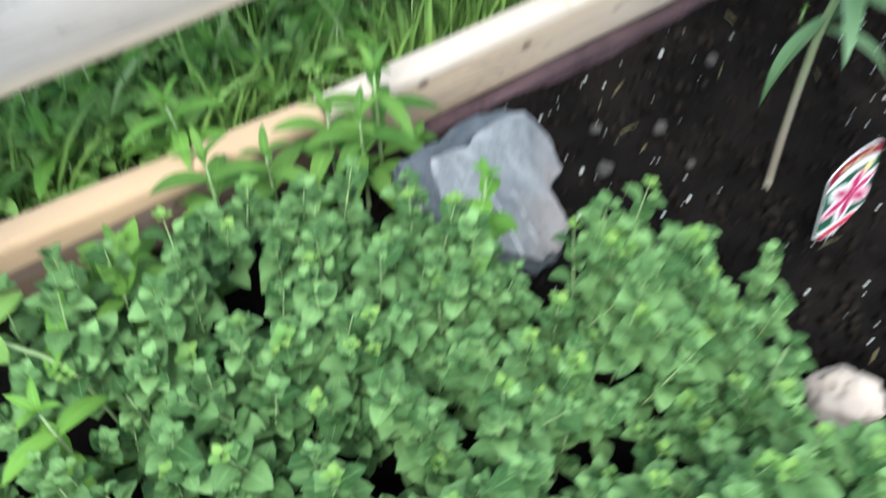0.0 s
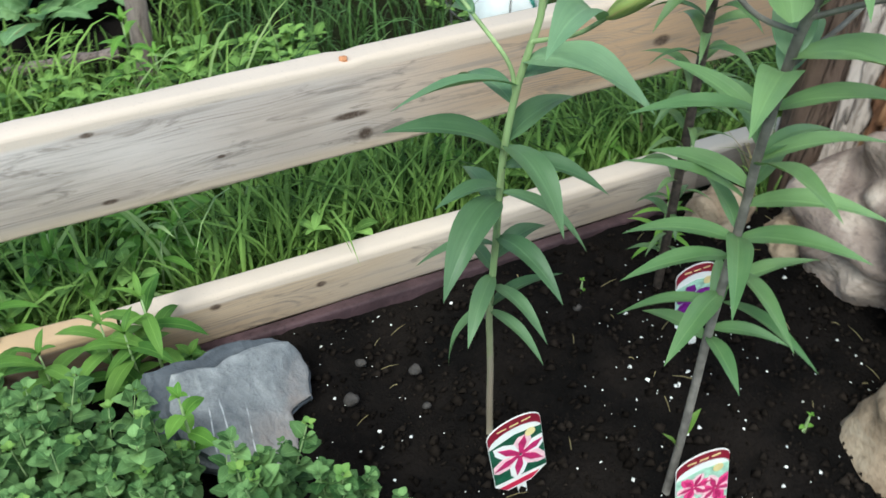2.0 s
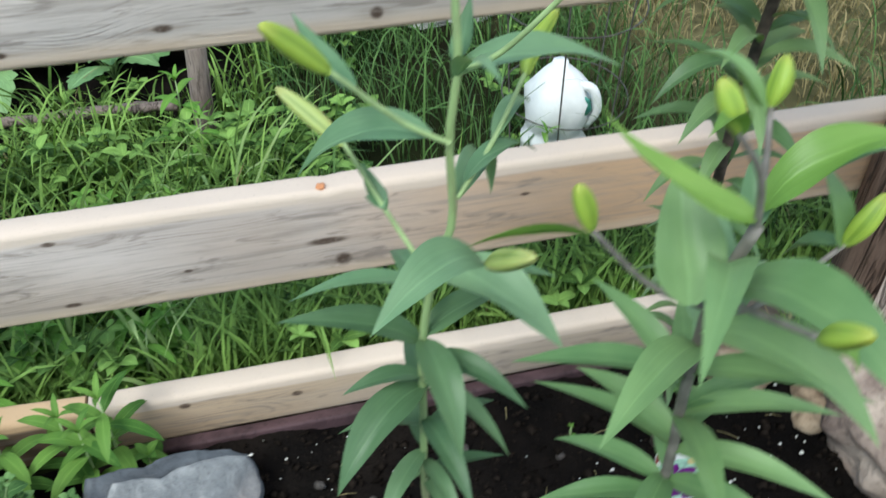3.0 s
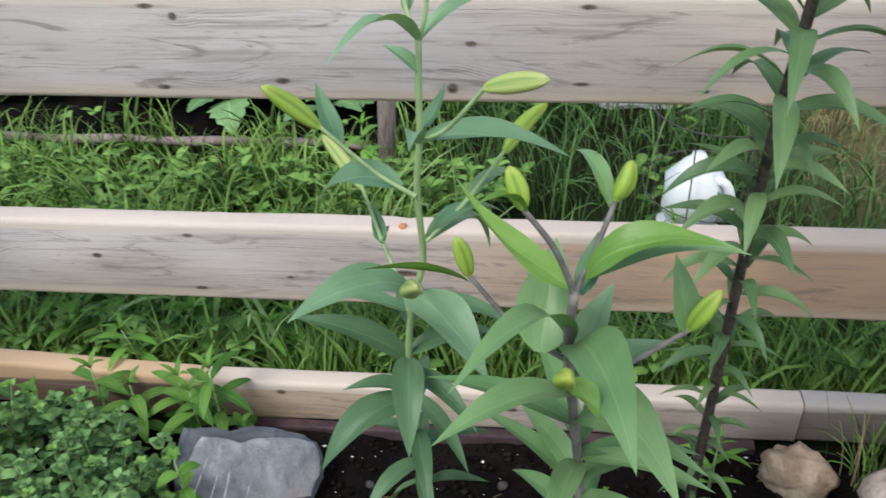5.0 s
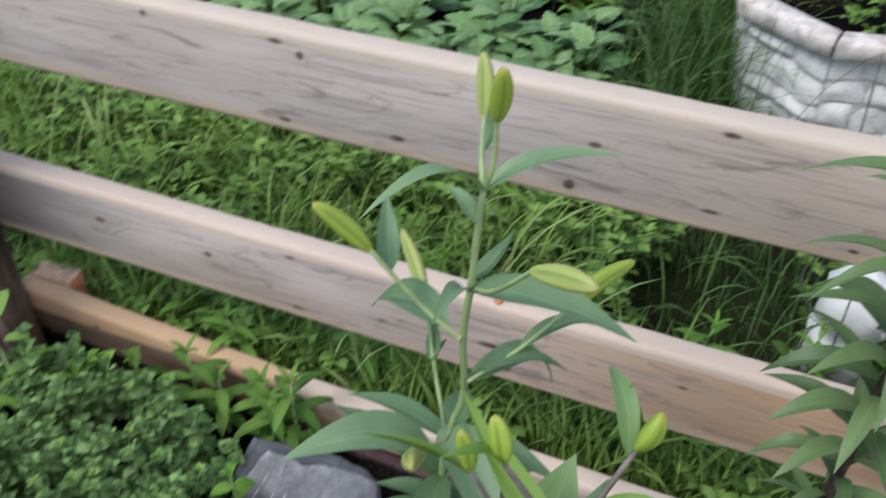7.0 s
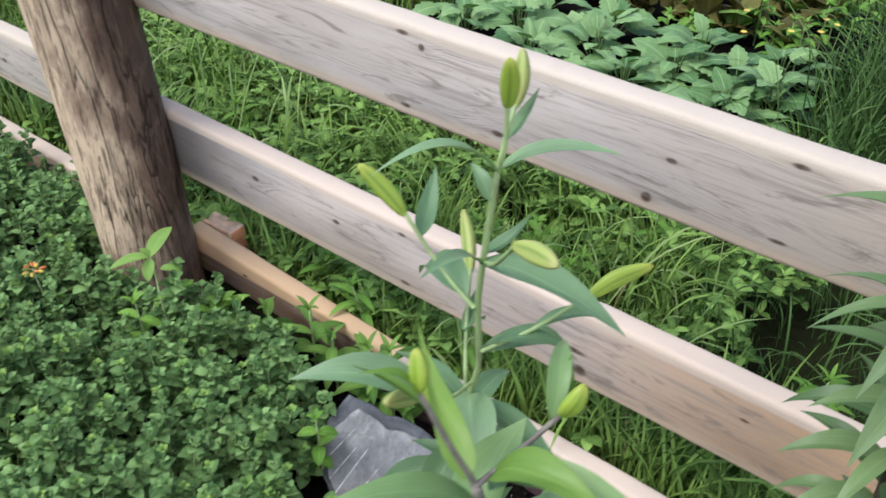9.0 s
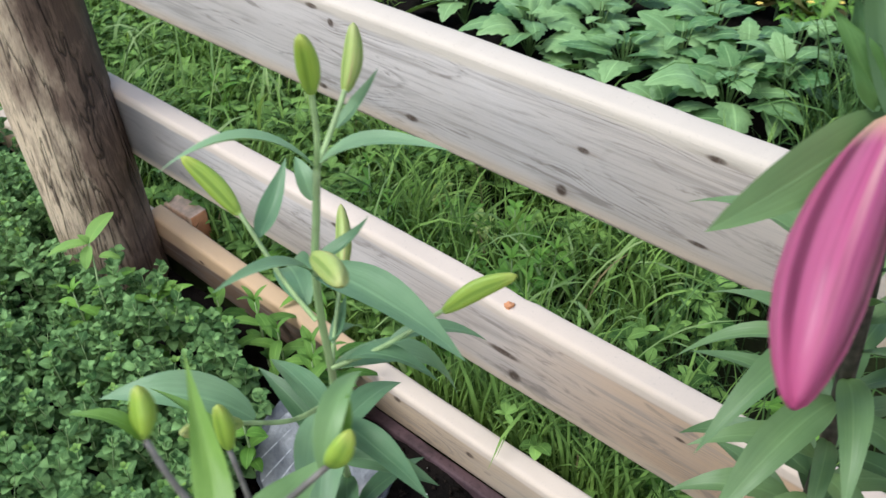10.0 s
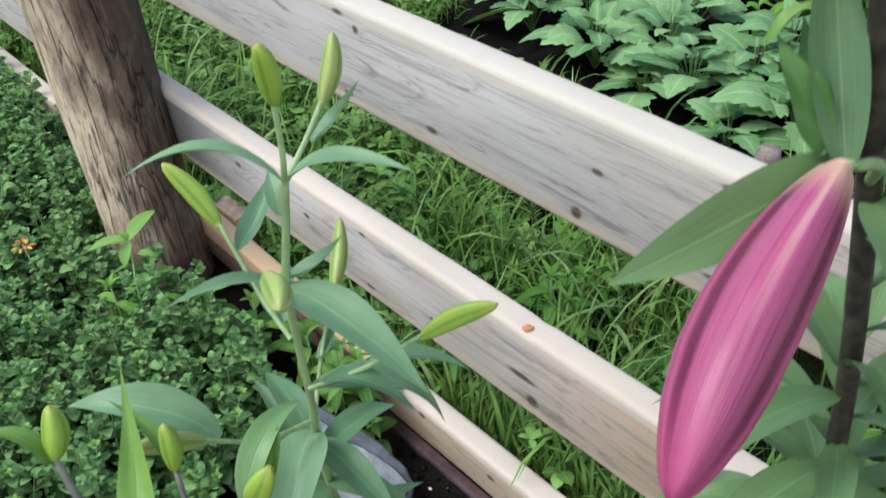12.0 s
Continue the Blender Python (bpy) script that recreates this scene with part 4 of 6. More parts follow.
for p0, p2, w, arch in (
    (J0, (0.450, -0.252, 0.787), 0.020, 0.14),
    (J0, (0.309, -0.374, 0.775), 0.021, 0.24),
    ((0.363, -0.297, 0.735), (0.334, -0.284, 0.752), 0.014, 0.10),
    ((0.296, -0.303, 0.672), (0.266, -0.244, 0.702), 0.019, -0.06),
    ((0.351, -0.258, 0.768), (0.350, -0.213, 0.795), 0.012, -0.05),
    ((0.364, -0.307, 0.680), (0.489, -0.287, 0.654), 0.036, 0.10),
    ((0.362, -0.304, 0.672), (0.366, -0.388, 0.716), 0.016, 0.14),
    ((0.345, -0.304, 0.632), (0.255, -0.259, 0.580), 0.032, 0.17),
    ((0.361, -0.303, 0.685), (0.382, -0.265, 0.712), 0.014, -0.12),
    ((0.364, -0.305, 0.577), (0.417, -0.219, 0.507), 0.024, 0.25),
    ((0.318, -0.268, 0.546), (0.306, -0.236, 0.572), 0.014, -0.08),
    ((0.316, -0.268, 0.548), (0.311, -0.226, 0.526), 0.017, 0.15),
    ((0.372, -0.296, 0.585), (0.438, -0.262, 0.576), 0.022, 0.22),
    ((0.398, -0.276, 0.602), (0.447, -0.215, 0.590), 0.016, 0.20),
    ((0.345, -0.299, 0.488), (0.235, -0.281, 0.480), 0.030, 0.12),
    ((0.361, -0.380, 0.582), (0.276, -0.450, 0.604), 0.031, 0.16),
    ((0.348, -0.303, 0.512), (0.423, -0.388, 0.490), 0.047, 0.15),
    ((0.346, -0.299, 0.495), (0.452, -0.296, 0.473), 0.030, 0.10),
    ((0.343, -0.297, 0.470), (0.331, -0.205, 0.450), 0.027, 0.14),
):
    leaf(pale, p0, p2, w, LILY_A, arch=arch, wave=0.05 if w > 0.02 else 0.0)
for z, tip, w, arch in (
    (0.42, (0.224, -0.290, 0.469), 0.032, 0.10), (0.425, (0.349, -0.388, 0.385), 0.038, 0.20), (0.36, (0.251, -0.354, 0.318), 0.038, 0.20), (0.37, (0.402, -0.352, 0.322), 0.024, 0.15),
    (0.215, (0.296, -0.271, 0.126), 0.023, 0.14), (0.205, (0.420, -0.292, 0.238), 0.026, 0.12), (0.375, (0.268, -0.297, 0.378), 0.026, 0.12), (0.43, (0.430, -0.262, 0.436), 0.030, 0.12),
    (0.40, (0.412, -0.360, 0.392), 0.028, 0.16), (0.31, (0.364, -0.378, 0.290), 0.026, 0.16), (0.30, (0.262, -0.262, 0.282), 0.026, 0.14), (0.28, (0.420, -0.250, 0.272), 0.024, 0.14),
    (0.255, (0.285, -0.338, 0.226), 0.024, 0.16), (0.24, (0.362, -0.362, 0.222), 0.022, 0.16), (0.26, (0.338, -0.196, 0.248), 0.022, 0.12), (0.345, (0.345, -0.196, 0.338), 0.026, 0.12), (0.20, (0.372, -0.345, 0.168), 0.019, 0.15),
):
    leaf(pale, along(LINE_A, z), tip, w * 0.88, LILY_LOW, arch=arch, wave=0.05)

# the grey-stemmed lily nearer the walk
LINE_B = [(0.490, -0.445, -0.01), (0.494, -0.442, 0.08), (0.498, -0.437, 0.16), (0.501, -0.432, 0.24), (0.505, -0.429, 0.32), (0.505, -0.429, 0.40), (0.499, -0.433, 0.46), (0.492, -0.442, 0.52), (0.486, -0.451, 0.575), (0.483, -0.464, 0.62), (0.484, -0.475, 0.662)]
fresh = lily("lily_plant", (0.490, -0.445, 0.0), "bright green budding lily with grey-mauve stems")
stem(fresh, LINE_B, 0.0048, 0.0038, STEM_B, n=40)
FORK = (0.484, -0.475, 0.662)
B_BUDS = (
    ((0.486, -0.452, 0.578), (0.448, -0.440, 0.597), (0.411, -0.428, 0.637), (0.402, -0.423, 0.666), 0.0080),
    (FORK, (0.469, -0.486, 0.706), (0.449, -0.487, 0.736), (0.440, -0.478, 0.759), 0.0078),
    (FORK, (0.498, -0.450, 0.682), (0.511, -0.423, 0.702), (0.520, -0.413, 0.726), 0.0080),
    ((0.489, -0.447, 0.548), (0.528, -0.452, 0.578), (0.568, -0.452, 0.614), (0.584, -0.452, 0.648), 0.0084),
    ((0.485, -0.456, 0.592), (0.480, -0.502, 0.624), (0.478, -0.551, 0.655), (0.477, -0.577, 0.684), 0.0080),
)
for a, b, c, d, r in B_BUDS:
    stem(fresh, [a, b, c], 0.0023, 0.0018, STEM_B, "pedicel", 14)
    bud(fresh, c, d, r * 0.92, BUD_GREEN, 0.05)
for p0, p2, w, arch, mat in (
    ((0.490, -0.468, 0.668), (0.578, -0.470, 0.700), 0.026, 0.20, LILY_LIME),
    ((0.494, -0.458, 0.662), (0.602, -0.446, 0.676), 0.024, 0.16, LILY_B),
    ((0.449, -0.487, 0.732), (0.420, -0.509, 0.752), 0.012, 0.24, LILY_LIME),
    ((0.464, -0.462, 0.596), (0.474, -0.402, 0.655), 0.046, 0.02, LILY_B),
    ((0.489, -0.446, 0.556), (0.520, -0.392, 0.607), 0.034, 0.06, LILY_A),
    ((0.510, -0.424, 0.700), (0.498, -0.393, 0.724), 0.016, -0.12, LILY_LIME),
    ((0.508, -0.426, 0.698), (0.479, -0.367, 0.706), 0.016, 0.28, LILY_B),
    ((0.485, -0.460, 0.606), (0.407, -0.566, 0.655), 0.028, 0.24, LILY_B),
    ((0.486, -0.460, 0.600), (0.518, -0.596, 0.627), 0.040, 0.20, LILY_B),
    ((0.488, -0.449, 0.556), (0.561, -0.543, 0.532), 0.040, 0.20, LILY_B),
    ((0.490, -0.446, 0.538), (0.389, -0.521, 0.557), 0.032, 0.14, LILY_B),
    ((0.496, -0.437, 0.495), (0.373, -0.414, 0.519), 0.028, 0.08, LILY_B),
    ((0.489, -0.446, 0.540), (0.582, -0.374, 0.531), 0.032, 0.12, LILY_A),
    ((0.489, -0.468, 0.655), (0.500, -0.436, 0.686), 0.018, -0.08, LILY_A),
    ((0.566, -0.453, 0.612), (0.556, -0.424, 0.660), 0.022, 0.05, LILY_B),
    ((0.566, -0.452, 0.614), (0.552, -0.420, 0.578), 0.018, 0.12, LILY_B),
    ((0.478, -0.548, 0.654), (0.498, -0.562, 0.636), 0.016, 0.15, LILY_LIME),
):
    leaf(fresh, p0, p2, w, mat, arch=arch, wave=0.14 if mat is LILY_LIME else 0.05)
for z, tip, w in (
    (0.480, (0.462, -0.336, 0.506), 0.027), (0.465, (0.549, -0.326, 0.462), 0.025), (0.405, (0.410, -0.366, 0.435), 0.028), (0.360, (0.445, -0.345, 0.325), 0.026), (0.340, (0.401, -0.407, 0.332), 0.029),
    (0.285, (0.432, -0.374, 0.246), 0.025), (0.295, (0.405, -0.480, 0.290), 0.028), (0.365, (0.412, -0.531, 0.390), 0.031), (0.325, (0.460, -0.558, 0.358), 0.030), (0.285, (0.503, -0.556, 0.312), 0.028),
    (0.240, (0.485, -0.502, 0.234), 0.025), (0.360, (0.566, -0.524, 0.384), 0.031), (0.445, (0.468, -0.552, 0.483), 0.031), (0.450, (0.606, -0.472, 0.462), 0.030), (0.505, (0.588, -0.505, 0.520), 0.030),
    (0.400, (0.600, -0.505, 0.402), 0.030), (0.300, (0.600, -0.450, 0.318), 0.025), (0.370, (0.536, -0.336, 0.365), 0.024), (0.275, (0.560, -0.365, 0.270), 0.023), (0.420, (0.590, -0.385, 0.408), 0.025),
    (0.420, (0.452, -0.352, 0.425), 0.026), (0.235, (0.480, -0.356, 0.215), 0.022), (0.250, (0.566, -0.476, 0.238), 0.022), (0.455, (0.606, -0.415, 0.440), 0.025),
):
    leaf(fresh, along(LINE_B, z), tip, w * 0.82, LILY_B, arch=0.10, wave=0.03)

leaf(fresh, (0.410, -0.428, 0.632), (0.333, -0.434, 0.644), 0.017, LILY_LIME, arch=0.06, side=(0.0, 0.82, -0.57), fold=0.6)
leaf(fresh, (0.480, -0.478, 0.670), (0.399, -0.431, 0.731), 0.023, LILY_LIME, arch=-0.10, a=0.5, b=1.7, wave=0.16, fold=0.5)
leaf(fresh, along(LINE_B, 0.095), (0.522, -0.432, 0.118), 0.013, LILY_LIME, arch=0.1)
leaf(fresh, along(LINE_B, 0.070), (0.475, -0.430, 0.098), 0.010, LILY_LIME, arch=0.1)

# the tall dark-stemmed lily with the pink bud


LINE_C = [(0.680, -0.157, -0.01), (0.681, -0.155, 0.05), (0.683, -0.150, 0.15), (0.685, -0.146, 0.25), (0.687, -0.141, 0.35), (0.689, -0.138, 0.45), (0.689, -0.143, 0.55), (0.688, -0.159, 0.65), (0.687, -0.182, 0.75), (0.683, -0.207, 0.85), (0.681, -0.229, 0.92), (0.680, -0.250, 0.99)]


def line_c(z):
    return along(LINE_C, z)


tall = lily("lily_plant", (0.680, -0.157, 0.0), "tall dark-stemmed lily with many narrow leaves, pink bud")
stem(tall, LINE_C, 0.0066, 0.0048, STEM_C, n=50)
rc = random.Random(21)
for k in range(96):
    z = 0.05 + 0.90 * (k / 96) ** 0.92
    q = k * 2.39996 + rc.uniform(-0.25, 0.25)
    grow = min(1, 0.45 + 0.75 * z)
    length = (0.103 if z > 0.3 else 0.085) * grow * rc.uniform(0.85, 1.2)
    d = Vector((math.cos(q), math.sin(q), 0))
    if z > 0.76 and (d.y < -0.35 or d.x < -0.25):
        continue
    p0 = line_c(z) + d * 0.004
    p2 = p0 + d * length + Vector((0, 0, length * rc.uniform(-0.32, 0.16)))
    leaf(tall, p0, p2, length * rc.uniform(0.19, 0.26), LILY_C, arch=rc.uniform(0.14, 0.26), wave=0.04)
PINK_SHAPE = ((0.0, 0.24), (0.03, 0.40), (0.10, 0.58), (0.2, 0.76), (0.35, 0.93), (0.5, 1.0), (0.65, 0.97), (0.78, 0.82), (0.88, 0.60), (0.95, 0.38), (0.985, 0.22), (1.0, 0.08))
PINK_FOOT, PINK_TIP = Vector((0.690, -0.263, 0.905)), Vector((0.7117, -0.3715, 0.8625))
stem(tall, [line_c(0.870), (0.692, -0.236, 0.893), PINK_FOOT], 0.0026, 0.0022, STEM_A, "pedicel", 10)
bud(tall, PINK_FOOT, PINK_TIP, 0.0174, BUD_PINK, 0.03, "large closed deep pink bud", sides=60, rings=36, lobes=0.11, shape=PINK_SHAPE)
leaf(tall, (0.684, -0.250, 0.898), (0.656, -0.338, 0.880), 0.026, LILY_B, arch=0.05, side=(-0.66, -0.08, 0.74), fold=0.2, b=0.9)
leaf(tall, (0.6912, -0.2600, 0.9000), (0.6603, -0.2356, 0.9572), 0.020, LILY_C, arch=-0.02, side=(0.85, 0.5, 0.15), b=0.5)
leaf(tall, (0.6826, -0.2600, 0.9045), (0.6537, -0.2521, 0.9365), 0.014, LILY_DARK, arch=0.10, side=(0.6, 0.75, 0.2), wave=0.3)
leaf(tall, (0.6820, -0.2610, 0.9045), (0.6588, -0.2461, 0.9425), 0.013, LILY_B, arch=-0.08, side=(0.85, 0.4, 0.2), wave=0.25)
leaf(tall, (0.6519, -0.2554, 0.9326), (0.6647, -0.2398, 0.9484), 0.008, LILY_LIME, arch=0.12, wave=0.2)
leaf(tall, line_c(0.86), (0.735, -0.262, 0.838), 0.022, LILY_C, arch=0.16)
leaf(tall, line_c(0.84), (0.742, -0.215, 0.832), 0.022, LILY_C, arch=0.16)
stem(tall, [line_c(0.91), (0.705, -0.222, 0.925), (0.722, -0.228, 0.945)], 0.0034, 0.003, STEM_C, "pedicel", 8)

# ---- plant labels ----


def plant_label(x, y, top, width, height, turn, lean, slant, petals, flower, ground_mat, heart, count, label):
    """A plastic picture label on a stake: arched maroon head, a flower picture, a pale foot with bars of unreadable print."""
    root = thing("plant_label", (x, y, 0.0), label, "plant label", "plant labels in the bed")
    frame_of = Matrix.Translation((x, y, top)) @ Euler((radians(lean), 0, radians(turn))).to_matrix().to_4x4()

    def flat(name, outline, depth, material, note="", parent=root, thick=0.0004):
        m = Mesh()
        back = [m.put(frame_of @ Vector((px - 0.14 * pz, -depth, pz + slant * px))) for px, pz in outline]
        front = [m.put(frame_of @ Vector((px - 0.14 * pz, -depth - thick, pz + slant * px))) for px, pz in outline]
        m.face(*front)
        m.face(*back[::-1])
        n = len(outline)
        for k in range(n):
            j = (k + 1) % n
            m.face(front[k], back[k], back[j], front[j])
        return part(name, m, material, parent, note, False)

    w = width / 2
    arch = [(w * math.cos(radians(q)), -0.016 + 0.016 * math.sin(radians(q))) for q in range(0, 181, 15)]
    foot = [(-w, -height * 0.86), (-w * 0.55, -height), (w * 0.35, -height), (w, -height * 0.88)]
    card = flat("card", arch + foot, 0.0, LABEL_WHITE, thick=0.0012)
    flat("stake", [(0.006, -height + 0.01), (0.004, -top - 0.05), (-0.004, -top - 0.05), (-0.006, -height + 0.01)], -0.002, LABEL_WHITE, "white plastic stake")
    low = [(px * 0.985, pz - 0.014) for px, pz in arch]
    flat("head_band", [(px * 0.985, pz - 0.0005) for px, pz in arch] + low[::-1], 0.0015, LABEL_MAROON, "maroon arched band", card)
    for k in range(3):
        a = -w * 0.6 + k * w * 0.45
        flat("print_bar", [(a, -0.0095), (a + w * 0.34, -0.0095), (a + w * 0.34, -0.0078), (a, -0.0078)], 0.0022, LABEL_YELLOW, "", card)
    z1, z0 = -0.036, -height * 0.86
    flat("picture", [(-w * 0.985, z0 + 0.004), (w * 0.985, z0), (w * 0.985, z1 + 0.006), (0, z1 + 0.011), (-w * 0.985, z1 + 0.004)], 0.0015, ground_mat, "", card)
    for cx, cz, size, rot in flower:
        for k in range(count):
            q = rot + 2 * math.pi * k / count
            d, s = Vector((math.cos(q), math.sin(q))), Vector((-math.sin(q), math.cos(q)))
            pts = [Vector((cx, cz)) + d * size * a + s * size * b for a, b in ((0.05, 0.06), (0.45, 0.27), (0.78, 0.19), (1.0, 0.0), (0.78, -0.19), (0.45, -0.27), (0.05, -0.06))]
            flat("petal", [(max(-w * 0.97, min(w * 0.97, p.x)), max(z0, min(z1 + 0.004, p.y))) for p in pts], 0.0021 + 0.00006 * k, petals[k % 2], "", card)
            line = [Vector((cx, cz)) + d * size * a + s * size * b for a, b in ((0.05, 0.05), (0.45, 0.12), (0.85, 0.0), (0.45, -0.12), (0.05, -0.05))]
            flat("petal_stripe", [(max(-w * 0.97, min(w * 0.97, p.x)), max(z0, min(z1 + 0.004, p.y))) for p in line], 0.0027 + 0.00006 * k, heart, "", card)
    flat("corner_mark", [(w * 0.55 + 0.006 * math.cos(q), -0.030 + 0.006 * math.sin(q)) for q in (k * math.pi / 6 for k in range(12))], 0.0033, LABEL_YELLOW, "", card)
    flat("foot_band", [(-w * 0.6, -height * 0.97), (w * 0.4, -height * 0.97), (w * 0.7, -height * 0.9), (-w * 0.85, -height * 0.9)], 0.0017, LABEL_RED if count > 5 else LABEL_GREEN, "", card)
    return root


plant_label(0.3255, -0.364, 0.126, 0.062, 0.114, -4, -4, 0.27, (LABEL_WHITE, LABEL_PALE), ((0.003, -0.060, 0.040, 0.3),), LABEL_GREEN, LABEL_DEEP, 6, "plastic label picturing a pink-striped white lily, maroon head")
plant_label(0.495, -0.474, 0.106, 0.060, 0.116, -10, -4, 0.25, (LABEL_PINK, LABEL_PALE), ((-0.010, -0.050, 0.024, 0.1), (0.015, -0.066, 0.027, 0.8), (-0.013, -0.086, 0.023, 0.5), (0.013, -0.094, 0.018, 0.2)), LABEL_MINT, LABEL_DEEP, 6, "plastic label picturing bright pink lilies, maroon head")
plant_label(0.643, -0.256, 0.138, 0.054, 0.115, -10, -3, 0.2, (LABEL_PURPLE, LABEL_PURPLE), ((-0.008, -0.055, 0.030, 0.3), (0.012, -0.080, 0.028, 0.9)), LABEL_MINT, LABEL_PURPLE, 5, "plastic label picturing dark purple lilies, maroon head")

# ---- oregano ----


def oregano_sprig(seed):
    """An upright sprig: a thin stem with crossed pairs of oval leaves, small yellow-green ones at the top."""
    r = random.Random(seed)
    m = Mesh()
    h = r.uniform(0.075, 0.115)
    lean = Vector((r.uniform(-0.25, 0.25), r.uniform(-0.25, 0.25), 1)).normalized()
    m.slot = 2
    m.tube([lean * (h * k / 3) for k in range(4)], [0.0011, 0.001, 0.0009, 0.0006], 4, False)
    nodes = 6
    for i in range(nodes):
        s = 0.25 + 0.75 * i / (nodes - 1)
        c = lean * h * s
        young = i == nodes - 1
        size = r.uniform(0.018, 0.028) * (1.0, 1.05, 1.05, 1.0, 0.85, 0.5)[i]
        for k in range(2 if not young else 4):
            q = i * 1.57 + k * (math.pi if not young else 1.57) + r.uniform(-0.35, 0.35)
            d = Vector((math.cos(q), math.sin(q), r.uniform(-0.3, 0.3) + (0.55 if young else 0.1 * i - 0.15))).normalized()
            m.slot = 1 if young and seed % 3 == 0 else 0
            m.leaf(c + d * 0.002, c + d * size, size * r.uniform(0.66, 0.82), 0.12, 0.22, 6, 2, 0.42, 0.78, wave=0.10)
            if not young and r.random() < 0.6:
                e = (d + Vector((0, 0, 0.6))).normalized()
                for g in (-0.8, 0.8):
                    f = Matrix.Rotation(g, 3, "Z") @ e
                    m.slot = 0
                    m.leaf(c + e * 0.006, c + e * 0.006 + f * size * 0.55, size * 0.44, 0.08, 0.25, 3, 2, 0.5, 0.6)
    return m


SPRIGS = [oregano_sprig(100 + k) for k in range(12)]
SPRIG_DATA = [s.data("sprig", [OREGANO, OREGANO_TIP, STEM_A]) for s in SPRIGS]


OREGANO_EDGE = ((-0.90, 0.10), (-0.60, 0.14), (-0.54, 0.16), (-0.50, 0.13), (-0.455, 0.16), (-0.42, 0.185), (-0.36, 0.175), (-0.315, 0.145), (-0.28, 0.085), (-0.245, 0.04), (-0.21, 0.01), (-0.17, -0.045), (-0.12, -0.085), (0.0, -0.12))


def oregano_edge(y):
    """How far the clump reaches towards the bare soil."""
    return float(np.interp(y, [a for a, _ in OREGANO_EDGE], [b for _, b in OREGANO_EDGE])) - 0.012 + 0.012 * math.sin(y * 70)


def build_oregano():
    r = random.Random(17)
    near, far = [], []
    step = 0.0235
    y = -0.86
    while y < -0.02:
        x = -2.0
        while x < 0.2:
            px, py = x + r.uniform(-0.012, 0.012), y + r.uniform(-0.012, 0.012)
            x += step if x > -0.75 else step * 1.35
            if px > oregano_edge(py):
                continue
            if py > -0.115 - 0.05 * math.exp(-(((px + 0.42) / 0.12) ** 2)) + 0.02 * math.sin(px * 17) and -0.52 < px:
                continue
            if noise.noise(Vector((px * 13, py * 13, 8))) < -0.30:
                continue
            if math.hypot(px + 0.585, py + 0.07) < 0.10 or (-0.04 < px < 0.2 and -0.215 < py) or math.hypot(px - 0.2, py + 0.5) < 0.078:
                continue
            up = 0.004 + 0.075 * (0.5 + noise.noise(Vector((px * 8, py * 8, 1)))) + 0.02 * r.random() + 0.02 * min(1, max(0, (0.05 - px) * 4))
            up *= min(1.0, 0.25 + (oregano_edge(py) - px) / 0.11)
            one = (px, py, up - 0.016, r.uniform(0, 6.28), r.uniform(0.8, 1.2), r.randrange(12), r.uniform(-0.3, 0.3), r.uniform(-0.3, 0.3))
            (near if px > -0.36 and -0.52 < py < -0.1 else far).append(one)
        y += step
    r.shuffle(near)
    near, rest = near[:300], near[300:]
    root = thing("oregano_clump", (-0.15, -0.35, 0.0), "dense spreading clump of green oregano covering the soil", "herb")
    base = ROOT[root.name]
    for px, py, z, q, s, k, ax, ay in near:
        ob = new("sprig", SPRIG_DATA[k])
        ob.parent = root
        ob.matrix_basis = Matrix.LocRotScale(Vector((px, py, z)) - base, Euler((ax, ay, q)), Vector((s, s, s)))
    m = Mesh()
    for px, py, z, q, s, k, ax, ay in far + rest:
        src = SPRIGS[k]
        mat = Matrix.LocRotScale(Vector((px, py, z)), Euler((ax, ay, q)), Vector((s, s, s)))
        b = len(m.v)
        m.v += [tuple(mat @ Vector(p)) for p in src.v]
        m.uv += src.uv
        m.f += [tuple(b + i for i in f) for f in src.f]
        m.mi += src.mi
    tagged(part("foliage", m, [OREGANO, OREGANO_TIP, STEM_A], root), kind="stuff")


build_oregano()

# ---- leafy weeds ----


def weed(x, y, z, height, pairs, leaf_len, width, seed, label, name="weed_plant", group="weeds along the board", material=WEED, lean=(0, 0)):
    """An upright weed with crossed pairs of lance-shaped leaves."""
    r = random.Random(seed)
    root = thing(name, (x, y, z), label, "weed", group)
    top = Vector((x + lean[0], y + lean[1], z + height))
    base = Vector((x, y, z - 0.01))
    m = Mesh()
    m.tube([base.lerp(top, k / 4) for k in range(5)], [0.0026, 0.0024, 0.002, 0.0017, 0.001], 6)
    part("stem", m, STEM_A, root)
    for i in range(pairs):
        s = 0.3 + 0.7 * i / max(1, pairs - 1)
        c = base.lerp(top, s)
        size = leaf_len * (0.75 + 0.35 * math.sin(math.pi * min(1, s * 0.9))) * (1 if i < pairs - 1 else 0.55)
        for k in range(2 if i < pairs - 1 else 4):
            q = i * 1.9 + k * (math.pi if i < pairs - 1 else 1.57) + r.uniform(-0.4, 0.4)
            d = Vector((math.cos(q), math.sin(q), 0))
            p2 = c + d * size + Vector((0, 0, size * (r.uniform(-0.3, 0.15) if i < pairs - 1 else 0.7)))
            lm = Mesh()
            lm.leaf(c, p2, size * width, 0.16, 0.25, 6, 2, 0.6, 0.8)
            part("leaf", lm, material, root)
    return root


